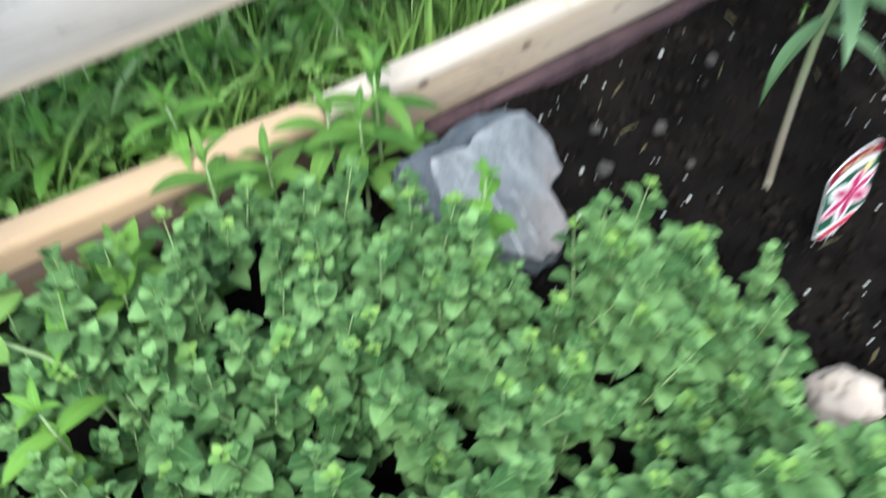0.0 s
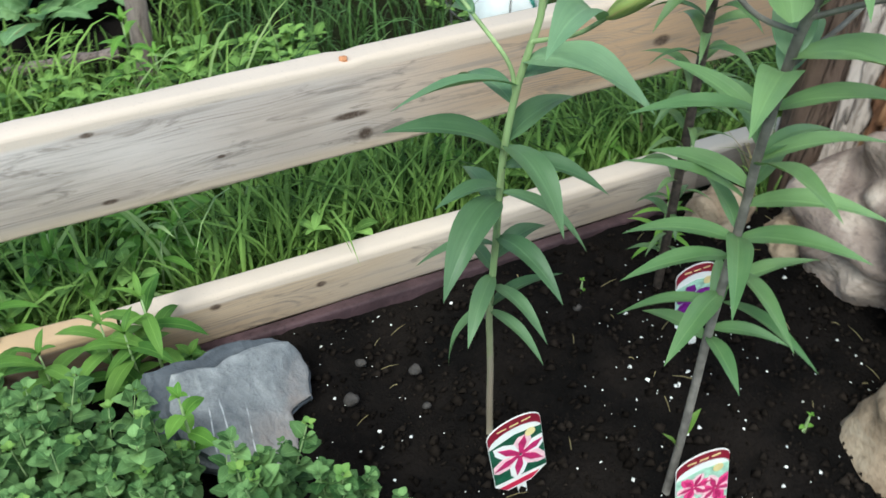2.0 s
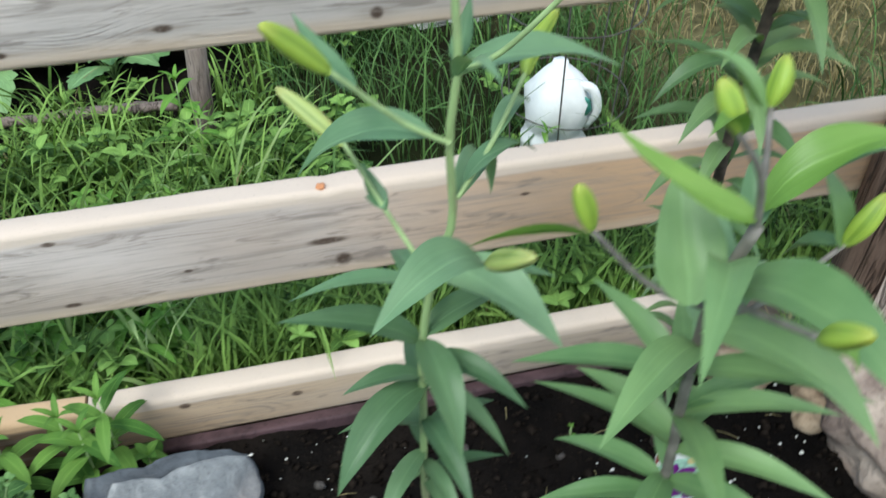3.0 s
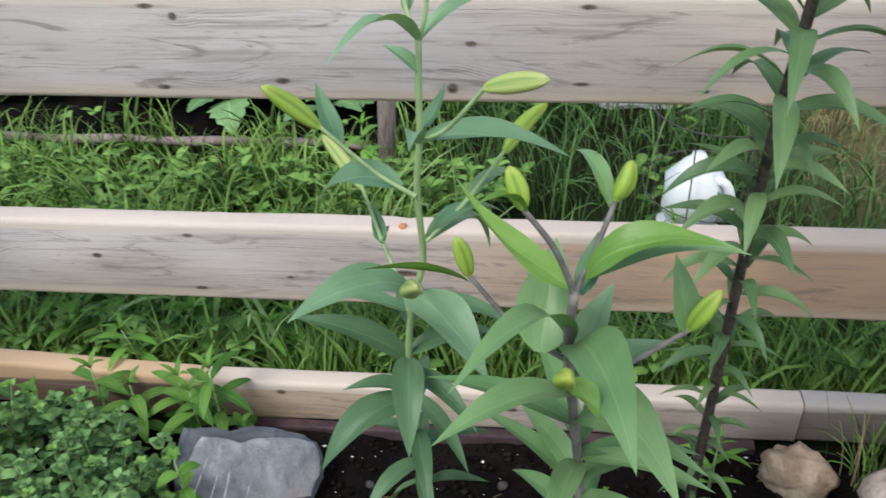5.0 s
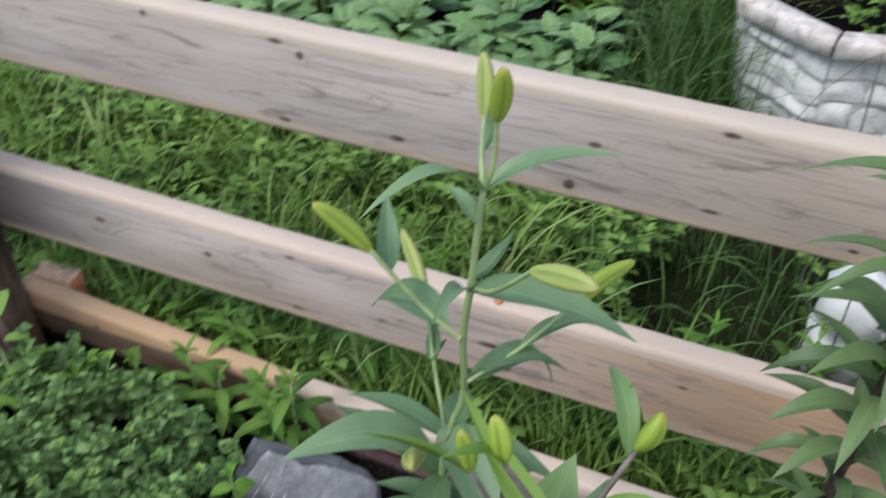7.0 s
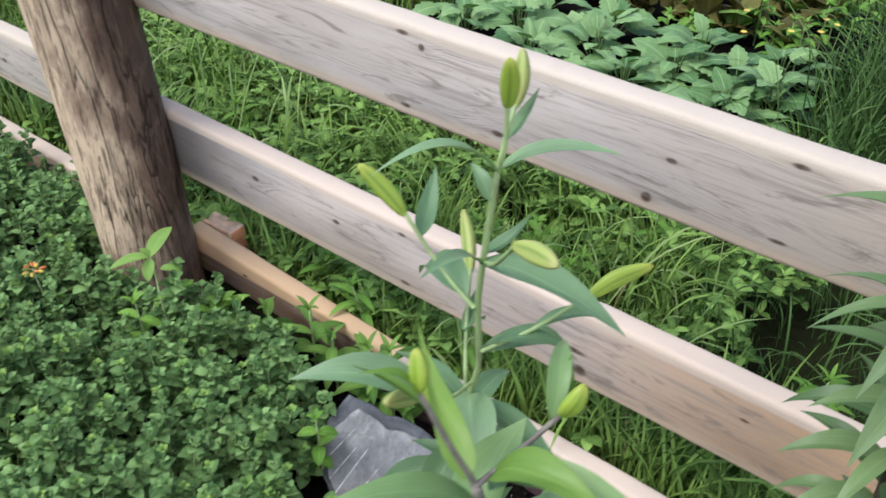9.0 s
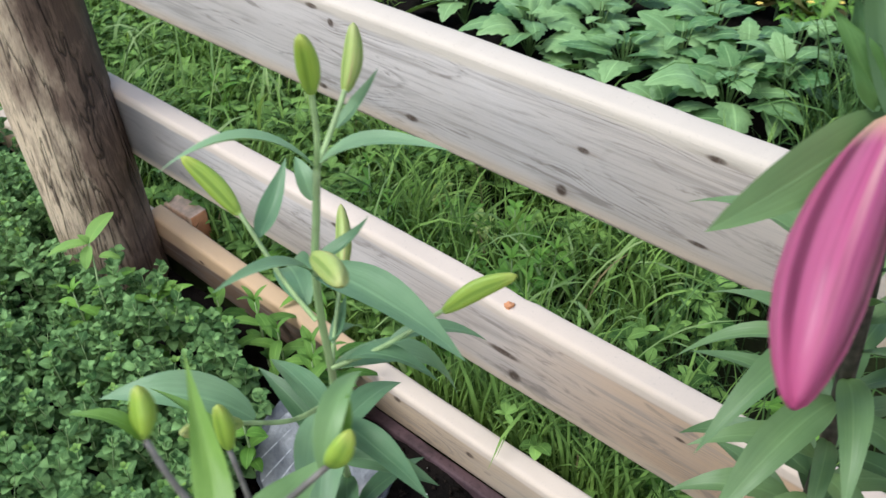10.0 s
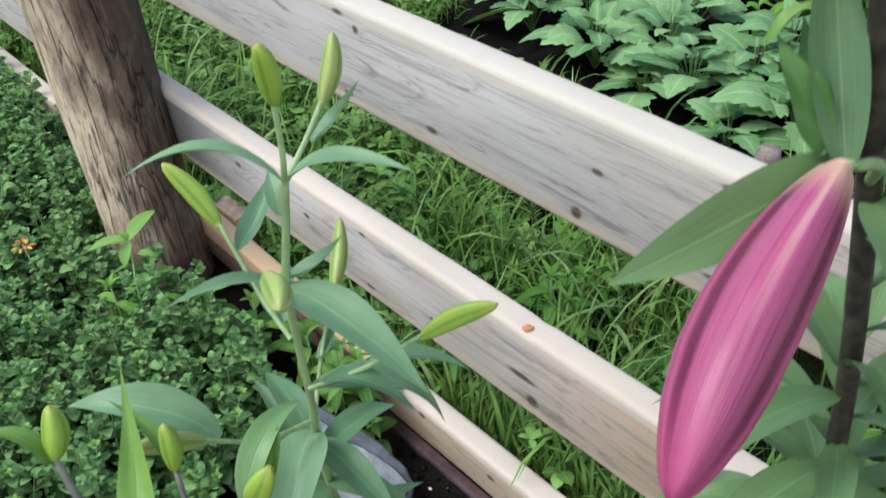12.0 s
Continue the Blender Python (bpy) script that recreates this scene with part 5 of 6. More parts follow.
weed(0.004, -0.045, 0.0, 0.150, 6, 0.064, 0.27, 1, "leafy upright green weed beside the bottom board", material=SHADED_WEED)
weed(-0.048, -0.040, 0.0, 0.125, 5, 0.058, 0.30, 2, "leafy upright green weed beside the bottom board", material=SHADED_WEED)
weed(-0.175, -0.045, 0.0, 0.140, 5, 0.060, 0.30, 3, "leafy upright green weed growing over the bottom board", material=SHADED_WEED)
weed(-0.275, -0.055, 0.0, 0.095, 5, 0.045, 0.45, 4, "broad-leaved green weed in the dark gap by the board", material=SHADED_WEED)
weed(-0.025, -0.062, 0.0, 0.120, 5, 0.060, 0.32, 13, "leafy upright green weed beside the bottom board", material=SHADED_WEED)
weed(-0.120, -0.050, 0.0, 0.115, 5, 0.056, 0.34, 14, "leafy upright green weed growing over the bottom board", material=SHADED_WEED)
weed(-0.225, -0.095, 0.0, 0.090, 4, 0.045, 0.40, 11, "leafy green weed in the dark gap by the board", material=SHADED_WEED)
weed(0.040, -0.060, 0.0, 0.050, 3, 0.042, 0.62, 12, "low broad-leaved weed beside the maroon edging", material=SHADED_WEED)
weed(-0.285, -0.135, 0.03, 0.13, 5, 0.055, 0.62, 5, "mint-like weed with broad oval leaves", material=SHADED_WEED)
post_weed = thing("weed_plant", (-0.345, -0.205, 0.05), "young light green weed standing before the log post", "weed", "weeds along the board")
m = Mesh()
m.tube(spline([(-0.335, -0.21, 0.04), (-0.347, -0.205, 0.165), (-0.372, -0.190, 0.205), (-0.393, -0.179, 0.233)], 12), 0.0017, 6)
part("stem", m, STEM_A, post_weed)
for p0, p2, w in (
    ((-0.393, -0.179, 0.233), (-0.410, -0.118, 0.250), 0.030), ((-0.393, -0.179, 0.233), (-0.432, -0.234, 0.220), 0.024), ((-0.391, -0.180, 0.230), (-0.376, -0.203, 0.203), 0.021),
    ((-0.392, -0.178, 0.232), (-0.408, -0.186, 0.246), 0.013), ((-0.374, -0.178, 0.216), (-0.349, -0.156, 0.210), 0.018), ((-0.346, -0.190, 0.178), (-0.326, -0.152, 0.194), 0.015), ((-0.343, -0.186, 0.180), (-0.360, -0.212, 0.178), 0.013),
    ((-0.290, -0.152, 0.150), (-0.296, -0.130, 0.180), 0.014), ((-0.288, -0.150, 0.150), (-0.254, -0.098, 0.168), 0.019), ((-0.292, -0.154, 0.148), (-0.318, -0.176, 0.160), 0.015),
):
    m = Mesh()
    m.leaf(p0, p2, w, 0.10, 0.22, 8, 4, 0.6, 0.75)
    part("leaf", m, OREGANO_TIP if p0[0] < -0.35 else WEED, post_weed)
m = Mesh()
m.tube(spline([(-0.335, -0.21, 0.04), (-0.300, -0.168, 0.11), (-0.290, -0.152, 0.150)], 8), 0.0013, 6)
part("stem", m, STEM_A, post_weed)
weed(-0.375, -0.235, 0.05, 0.13, 4, 0.045, 0.36, 7, "young green weed standing before the log post")
weed(0.012, -0.215, 0.04, 0.115, 4, 0.030, 0.6, 8, "small green sprig growing over the slate")
weed(-0.33, -0.16, 0.0, 0.12, 4, 0.05, 0.4, 9, "green weed at the edge of the oregano")
weed(0.72, -0.10, 0.0, 0.10, 5, 0.05, 0.18, 10, "thin grassy weed near the bottom board")
for k, (x, y) in enumerate(((0.735, -0.525), (0.575, -0.12), (0.70, -0.44), (0.25, -0.375))):
    weed(x, y, 0.0, 0.020, 2, 0.011, 0.6, 80 + k, "tiny light green sprout in the dark soil", "sprout", "sprouts in the soil")
r = random.Random(31)
for k in range(32):
    x, y = r.uniform(-0.55, 0.75), 0.06 + 0.32 * r.random() ** 1.5
    if k > 25:
        x, y = r.uniform(-0.5, 0.1), r.uniform(0.07, 0.25)
    elif k > 13 and k < 20:
        x, y = r.uniform(-1.1, 0.2), r.uniform(0.3, 0.75)
    weed(x, y, -0.04, r.uniform(0.11, 0.20), r.choice((5, 6, 7)), r.uniform(0.045, 0.065), r.uniform(0.2, 0.34), 50 + k, "light green leafy weed standing in the long grass", group="weeds in the grass", lean=(r.uniform(-0.03, 0.03), r.uniform(-0.03, 0.03)))

for k, (x, y, h) in enumerate(((-0.215, 0.17, 0.16), (-0.145, 0.19, 0.17), (-0.275, 0.11, 0.14), (-0.09, 0.135, 0.14), (-0.32, 0.16, 0.16), (0.02, 0.17, 0.14))):
    weed(x, y, -0.04, h, 6, 0.070, 0.30, 700 + k, "light green leafy weed standing behind the bottom board", group="weeds in the grass")

for k, (x, y) in enumerate(((-0.11, 0.42), (-0.02, 0.455), (-0.16, 0.405), (-0.06, 0.475), (-0.26, 0.40))):
    weed(x, y, -0.04, 0.11, 5, 0.042, 0.62, 720 + k, "low pale green weed with broad leaves in the grass", group="weeds in the grass")

# ---- grass ----


def in_bed(x, y):
    return (0.90 < y < 2.1 and -0.95 < x < 0.24 + 0.05 * math.sin(y * 9)) or math.hypot(x - 0.733, y - 1.4) < 0.30


def grass_mesh(spots, r, tall, thin, n=6):
    """Arching blades, each from its foot: x, y, how long."""
    m = Mesh()
    for x, y, k in spots:
        length = tall * (0.5 + 1.15 * r.random() ** 1.8) * k
        q = r.uniform(0, 6.283)
        d = Vector((math.cos(q), math.sin(q), 0))
        if y < 0.14 and d.y < 0.1:
            d = Vector((d.x, abs(d.y) + 0.1, 0)).normalized()
        s = Vector((-d.y, d.x, 0))
        bend = r.uniform(0.15, 1.0) ** 0.8 * 1.5
        w = thin * r.uniform(0.45, 1.5)
        twist = r.uniform(-0.9, 0.9)
        rows = []
        p = Vector((x, y, -0.045))
        a = r.uniform(0.02, 0.3)
        for i in range(n + 1):
            t = i / n
            ang = a + bend * 2.0 * t * t
            up = d * math.sin(ang) + Vector((0, 0, 1)) * math.cos(ang)
            side = Matrix.Rotation(twist * t, 3, up) @ s
            ww = w * (0.65 + 0.9 * t) * (1 - t) ** 0.55
            rows.append([m.put(p - side * ww, 0.2, t), m.put(p + side * ww, 0.8, t)] if i < n else [m.put(p, 0.5, 1)])
            p = p + up * (length / n)
        for i in range(n - 1):
            m.face(rows[i][0], rows[i][1], rows[i + 1][1], rows[i + 1][0])
        m.face(rows[n - 1][0], rows[n - 1][1], rows[n][0])
    return m


def build_grass():
    r = random.Random(41)
    spots, dry, fine = [], [], []
    for _ in range(62000):
        x, y = r.uniform(-2.3, 2.1), 0.042 + 2.6 * r.random() ** 1.7
        if in_bed(x, y):
            continue
        clump = noise.noise(Vector((x * 5, y * 5, 2)))
        bare = min(1.0, 1.6 * math.exp(-(((x - 0.58) / 0.19) ** 2 + ((y - 0.53) / 0.13) ** 2)))
        if clump < r.uniform(-0.75, 0.25) or r.random() < 0.52 * bare:
            continue
        if x > 0.25 and 0.1 < y < 0.95 and r.random() < 0.55:
            continue
        if y < 0.06:
            y += 0.02
        if x > 1.12 + 0.2 * clump and y > 0.42 + 0.2 * clump and r.random() < 0.93:
            dry.append((x, y, 0.45))
            continue
        low = 0.7 if (x < 0.15 and 0.66 < y < 0.9) or (0.35 < x < 0.85 and 0.22 < y < 0.5) else 1.0
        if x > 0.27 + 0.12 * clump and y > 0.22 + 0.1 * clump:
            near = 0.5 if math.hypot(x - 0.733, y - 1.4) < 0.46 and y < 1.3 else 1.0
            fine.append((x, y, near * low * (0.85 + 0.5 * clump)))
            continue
        spots.append((x, y, low * (0.8 + 0.6 * clump)))
        if r.random() < 0.015:
            dry.append((x, y, 0.8))
    for _ in range(26000):
        x, y = r.uniform(-5.0, 5.5), 0.06 + 5.5 * r.random()
        if (-2.3 < x < 3.4 and y < 2.6) or noise.noise(Vector((x * 1.5, y * 1.5, 6))) < r.uniform(-0.5, 0.3):
            continue
        spots.append((x, y, 0.9))
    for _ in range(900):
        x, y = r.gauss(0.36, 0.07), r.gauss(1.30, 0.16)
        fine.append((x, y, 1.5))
    single("grass", grass_mesh(spots, r, 0.19, 0.0029), GRASS, "long uncut green grass behind the fence", "grass", kind="stuff")
    single("fine_grass", grass_mesh(fine, r, 0.22, 0.0021), SHADED_FINE_GRASS, "long fine grass, shade in its deep green, round the planter and jug", "grass", kind="stuff")
    broad = []
    for _ in range(1500):
        x, y = r.uniform(-1.6, 1.0), 0.06 + 0.75 * r.random() ** 1.3
        if noise.noise(Vector((x * 3, y * 3, 4))) > r.uniform(-0.3, 0.4) and math.hypot(x - 0.56, y - 0.5) > 0.2 and not 0.62 < y < 0.9 and x < 0.35:
            broad.append((x, y, r.uniform(0.7, 1.3)))
    single("broad_grass", grass_mesh(broad, r, 0.21, 0.0042, 8), PALE_GRASS, "pale broad arching grass blades", "grass", kind="stuff")
    single("dry_grass", grass_mesh(dry, r, 0.16, 0.0019), STRAW, "dry straw-coloured grass blades", "dry grass", kind="stuff")
    m = Mesh()
    for _ in range(6500):
        x, y = r.uniform(-1.7, 0.95), 0.06 + 0.95 * r.random() ** 1.2
        if in_bed(x, y) or noise.noise(Vector((x * 4, y * 4, 7))) + 0.25 * (0.3 - x) < r.uniform(-0.1, 0.3) or 0.66 < y < 0.88 or math.hypot(x - 0.56, y - 0.51) < 0.17:
            continue
        z = r.uniform(-0.03, 0.10)
        q0 = r.uniform(0, 6.28)
        for k in range(r.choice((3, 4, 5))):
            q = q0 + k * 1.4
            d = Vector((math.cos(q), math.sin(q), r.uniform(0.0, 0.6)))
            size = r.uniform(0.014, 0.036)
            m.leaf((x, y, z), Vector((x, y, z)) + d * size, size * r.uniform(0.4, 0.7), 0.15, 0.2, 4, 2, 0.6, 0.6)
    single("lawn_weeds", m, CLOVER, "low broad-leaved weeds between the grass blades", "weeds", kind="stuff")
    m = Mesh()
    for _ in range(110):
        x, y = r.uniform(-1.1, 0.3), 0.07 + 0.6 * r.random()
        q, lean = r.uniform(0, 6.28), r.uniform(0.3, 1.1)
        d = Vector((math.cos(q) * math.sin(lean), math.sin(q) * math.sin(lean), math.cos(lean)))
        foot, length = Vector((x, y, -0.02)), r.uniform(0.07, 0.13)
        if foot.y + d.y * length < 0.05:
            d.y = -d.y
        side = d.cross(Vector((0, 0, 1))).normalized()
        m.tube([foot, foot + d * length * 0.5, foot + d * length], [0.0008, 0.0007, 0.0004], 4, False)
        for k in range(11):
            s = 0.25 + 0.75 * k / 10
            c = foot + d * length * s
            n = 0.024 * math.sin(math.pi * (0.12 + 0.83 * s)) + 0.003
            for g in (-1, 1):
                m.leaf(c, c + (side * g + d * 0.5).normalized() * n, 0.0042, 0.08, 0.2, 3, 2, 0.6, 0.6)
    single("feathery_weeds", m, GRASS, "feathery-leaved weeds among the grass", "weeds", kind="stuff")
    for x, y, seed in ((-0.205, 0.435, 1), (-0.075, 0.402, 2), (0.30, 0.13, 3)):
        m = Mesh()
        rr = random.Random(seed)
        for k in range(22):
            q = rr.uniform(0, 6.28)
            c = Vector((x + rr.gauss(0, 0.011), y + rr.gauss(0, 0.011), rr.uniform(0.035, 0.075)))
            n = rr.uniform(0.010, 0.019)
            m.leaf(c, c + Vector((math.cos(q) * n, math.sin(q) * n, n * rr.uniform(0.1, 1))), n * 0.6, 0.15, 0.3, 4, 2, 0.6, 0.5, wave=0.2)
        m.tube([(x, y, -0.045), (x, y, 0.05)], 0.0015, 5)
        single("pale_weed", m, PALE_LEAF, "pale lime weed tuft in the long grass", "weed", at=(x, y, -0.045), group="pale weeds in the grass")


build_grass()
r = random.Random(63)
tuft = grass_mesh([(r.gauss(0.955, 0.018), r.gauss(-0.055, 0.012), r.uniform(0.5, 1.0)) for _ in range(34)], r, 0.17, 0.0017)
single("grass_tuft", tuft, GRASS, "thin grass tuft growing beside the split post", "grass", at=(0.955, -0.055, 0.0))
dead = grass_mesh([(r.gauss(0.945, 0.02), r.gauss(-0.06, 0.012), r.uniform(0.6, 1.0)) for _ in range(9)], r, 0.18, 0.0012)
single("dry_tuft", dead, STRAW, "dry grass stalks beside the split post", "dry grass", at=(0.945, -0.06, 0.0))
m = Mesh()
r = random.Random(77)
for _ in range(46):
    x, y, q, n = r.uniform(0.2, 1.0), r.uniform(-0.6, -0.05), r.uniform(0, 6.28), r.uniform(0.006, 0.03)
    d = Vector((math.cos(q), math.sin(q), r.uniform(-0.05, 0.1)))
    c = Vector((x, y, 0.004 + soil_height(x, y)))
    m.tube([c, c + d * n * 0.5 + Vector((0, 0, 0.002)), c + d * n], [0.0007, 0.0006, 0.0004], 4)
single("straw_bits", m, STRAW, "bits of straw and twig lying on the soil", "straw", kind="stuff")

# ---- vegetable patch beyond the grass ----
m = Mesh()
path = spline([(-1.9, 0.86, 0.0), (-1.2, 0.85, 0.012), (-0.6, 0.835, 0.02), (-0.1, 0.815, 0.03), (0.09, 0.805, 0.03)], 40)
m.tube([p + Vector((0, 0.006 * noise.noise(p * 5), 0.006 * noise.noise(p * 7))) for p in path], [0.011 + 0.002 * math.sin(k * 1.3) for k in range(41)], 10)
single("edging_pole", m, POLE, "weathered grey pole edging the vegetable patch", "pole")
m = Mesh()
log(m, 0.135, 0.80, 0.022, -0.05, 0.17, (0.06, 0.0), 3.0, 0.3, 12, 14)
single("stake", m, POLE, "short weathered stake at the end of the pole", "stake")
m = Mesh()
rows = []
for j in range(41):
    row = []
    for i in range(61):
        x, y = -1.1 + 1.35 * i / 60, 0.85 + 1.3 * j / 40
        e = min(1, min(i, 60 - i, j, 40 - j) / 4)
        row.append(m.put((x, y, -0.06 + e * (0.07 + 0.02 * noise.noise(Vector((x * 6, y * 6, 0))) + 0.012 * noise.noise(Vector((x * 21, y * 21, 0)))))))
    rows.append(row)
m.grid(rows)
single("patch_soil", m, SOIL, "dark bare soil of the vegetable patch", "soil", kind="structure")


def toothed_leaf(parent, foot, start, tip, width, seed):
    """A broad ovate leaf with coarse forward teeth and sunken side veins, on its stalk."""
    r = random.Random(seed)
    m = Mesh()
    start, tip = Vector(start), Vector(tip)
    axis = tip - start
    side = axis.cross(Vector((0, 0, 1))).normalized()
    up = side.cross(axis).normalized()
    arch, roll = r.uniform(0.0, 0.18), r.uniform(-0.5, 0.5)
    n, rows = 20, []
    for i in range(n + 1):
        s = i / n
        tooth = 1.0 + 0.34 * (((s * 5.0) % 1.0) - 0.45) if 0.08 < s < 0.97 else 1.0
        w = 0.5 * width * 1.75 * max(s, 0.004) ** 0.42 * max(1.0 - s, 0.0) ** 0.88 * tooth
        c = start + axis * s + up * arch * axis.length * 4 * s * (1 - s) - up * 0.10 * axis.length * s**3
        row = []
        for k in range(9):
            u = k / 4 - 1
            lean = s - 0.22 * abs(u)
            vein = abs(((lean * 6.0) % 1.0) - 0.5)
            lift = (0.10 + roll * u) * abs(u) * w - 0.11 * u * u * w + 0.05 * width * (vein - 0.25) * min(1, 3 * (1 - abs(u))) * min(1, 4 * abs(u))
            row.append(m.put(c + side * u * w + up * lift - axis * 0.10 * u * u * s * (1 - s), k / 8, s))
        rows.append(row)
    m.grid(rows)
    part("leaf", m, TOOTHED, parent)
    t = Mesh()
    t.tube(spline([foot, (Vector(foot) + start) / 2 + Vector((0, 0, 0.012)), start], 5), 0.0022, 5)
    part("leaf_stalk", t, STALK, parent)


def leafy_plant(x, y, count, spread, seed, high=0.10):
    r = random.Random(seed)
    root = thing("garden_plant", (x, y, 0.0), "young leafy plant with broad toothed grey-green leaves", "garden plant", "leafy garden plants")
    for k in range(count):
        q = k * 2.4 + r.uniform(-0.3, 0.3)
        s = (k + 0.5) / count
        d = spread * (0.05 + 0.38 * s)
        size = (0.042 + 0.090 * s**0.8) * r.uniform(0.85, 1.15)
        z = high * (1.35 - 0.65 * s) + r.uniform(-0.015, 0.015)
        way = Vector((math.cos(q), math.sin(q), 0))
        start = Vector((x, y, z)) + way * d
        tip = start + way * size + Vector((0, 0, size * (0.55 - 0.75 * s + r.uniform(-0.35, 0.30))))
        toothed_leaf(root, (x, y, 0.005), start, tip, size * r.uniform(0.85, 1.12), seed * 50 + k)


for k, (x, y, n, sp) in enumerate(((-0.30, 1.03, 11, 0.12), (-0.04, 0.98, 10, 0.12), (-0.22, 1.10, 15, 0.15), (0.05, 1.10, 15, 0.15), (-0.48, 1.07, 15, 0.15), (-0.74, 1.12, 13, 0.14), (0.08, 1.36, 12, 0.14), (-0.13, 1.36, 13, 0.14), (-0.40, 1.35, 13, 0.14), (-0.66, 1.40, 11, 0.13), (-0.14, 1.22, 12, 0.14), (0.12, 1.22, 11, 0.13), (-0.36, 1.20, 12, 0.14), (-0.62, 1.22, 12, 0.14), (-0.86, 1.22, 11, 0.14), (0.02, 1.23, 9, 0.12))):
    leafy_plant(x, y, n, sp, 200 + k, 0.055 if y < 1.05 else 0.10)


def lettuce(x, y, seed):
    r = random.Random(seed)
    root = thing("red_lettuce", (x, y, 0.0), "loose ruffled red-brown lettuce head", "lettuce", "lettuces")
    for k in range(16):
        q = k * 2.4 + r.uniform(-0.7, 0.7)
        d = Vector((math.cos(q), math.sin(q), 0))
        size = r.uniform(0.05, 0.13)
        p2 = Vector((x, y, 0.01)) + d * size * (0.3 + 0.7 * k / 16) + Vector((0, 0, size * (1.25 - 0.75 * k / 16)))
        m = Mesh()
        m.leaf((x, y, 0.005), p2, size * 0.85, 0.12, 0.2, 9, 6, 0.75, 0.28, wave=0.3)
        part("leaf", m, CLOVER if r.random() < 0.3 else LETTUCE, root)


for k in range(16):
    lettuce(-0.85 + 0.125 * (k % 8) + 0.05 * math.sin(k * 5), 1.62 + 0.24 * (k // 8) + 0.03 * math.cos(k * 3), 400 + k)
r = random.Random(5)
for k in range(26):
    x, y = -0.1 + 0.26 * r.random() if k < 5 else r.uniform(-0.8, 0.1), r.uniform(1.46, 1.95)
    weed(x, y, 0.0, r.uniform(0.10, 0.16), 6, 0.045, 0.4, 500 + k, "light green seedling among the lettuces", "seedling", "seedlings in the patch")
m = Mesh()
for k in range(7):
    x, y, z = r.uniform(-0.1, 0.18), r.uniform(1.4, 1.62), r.uniform(0.13, 0.2)
    for j in range(5):
        q = j * 1.257
        m.leaf((x, y, z), (x + 0.010 * math.cos(q), y + 0.010 * math.sin(q), z + 0.003), 0.008, 0.1, 0.1, 3, 2, 0.6, 0.4)
single("yellow_flowers", m, YELLOW, "tiny yellow flowers in the vegetable patch", "flowers", kind="stuff")

# ---- white stone planter ----
PX, PY, PR = 0.715, 1.40, 0.312


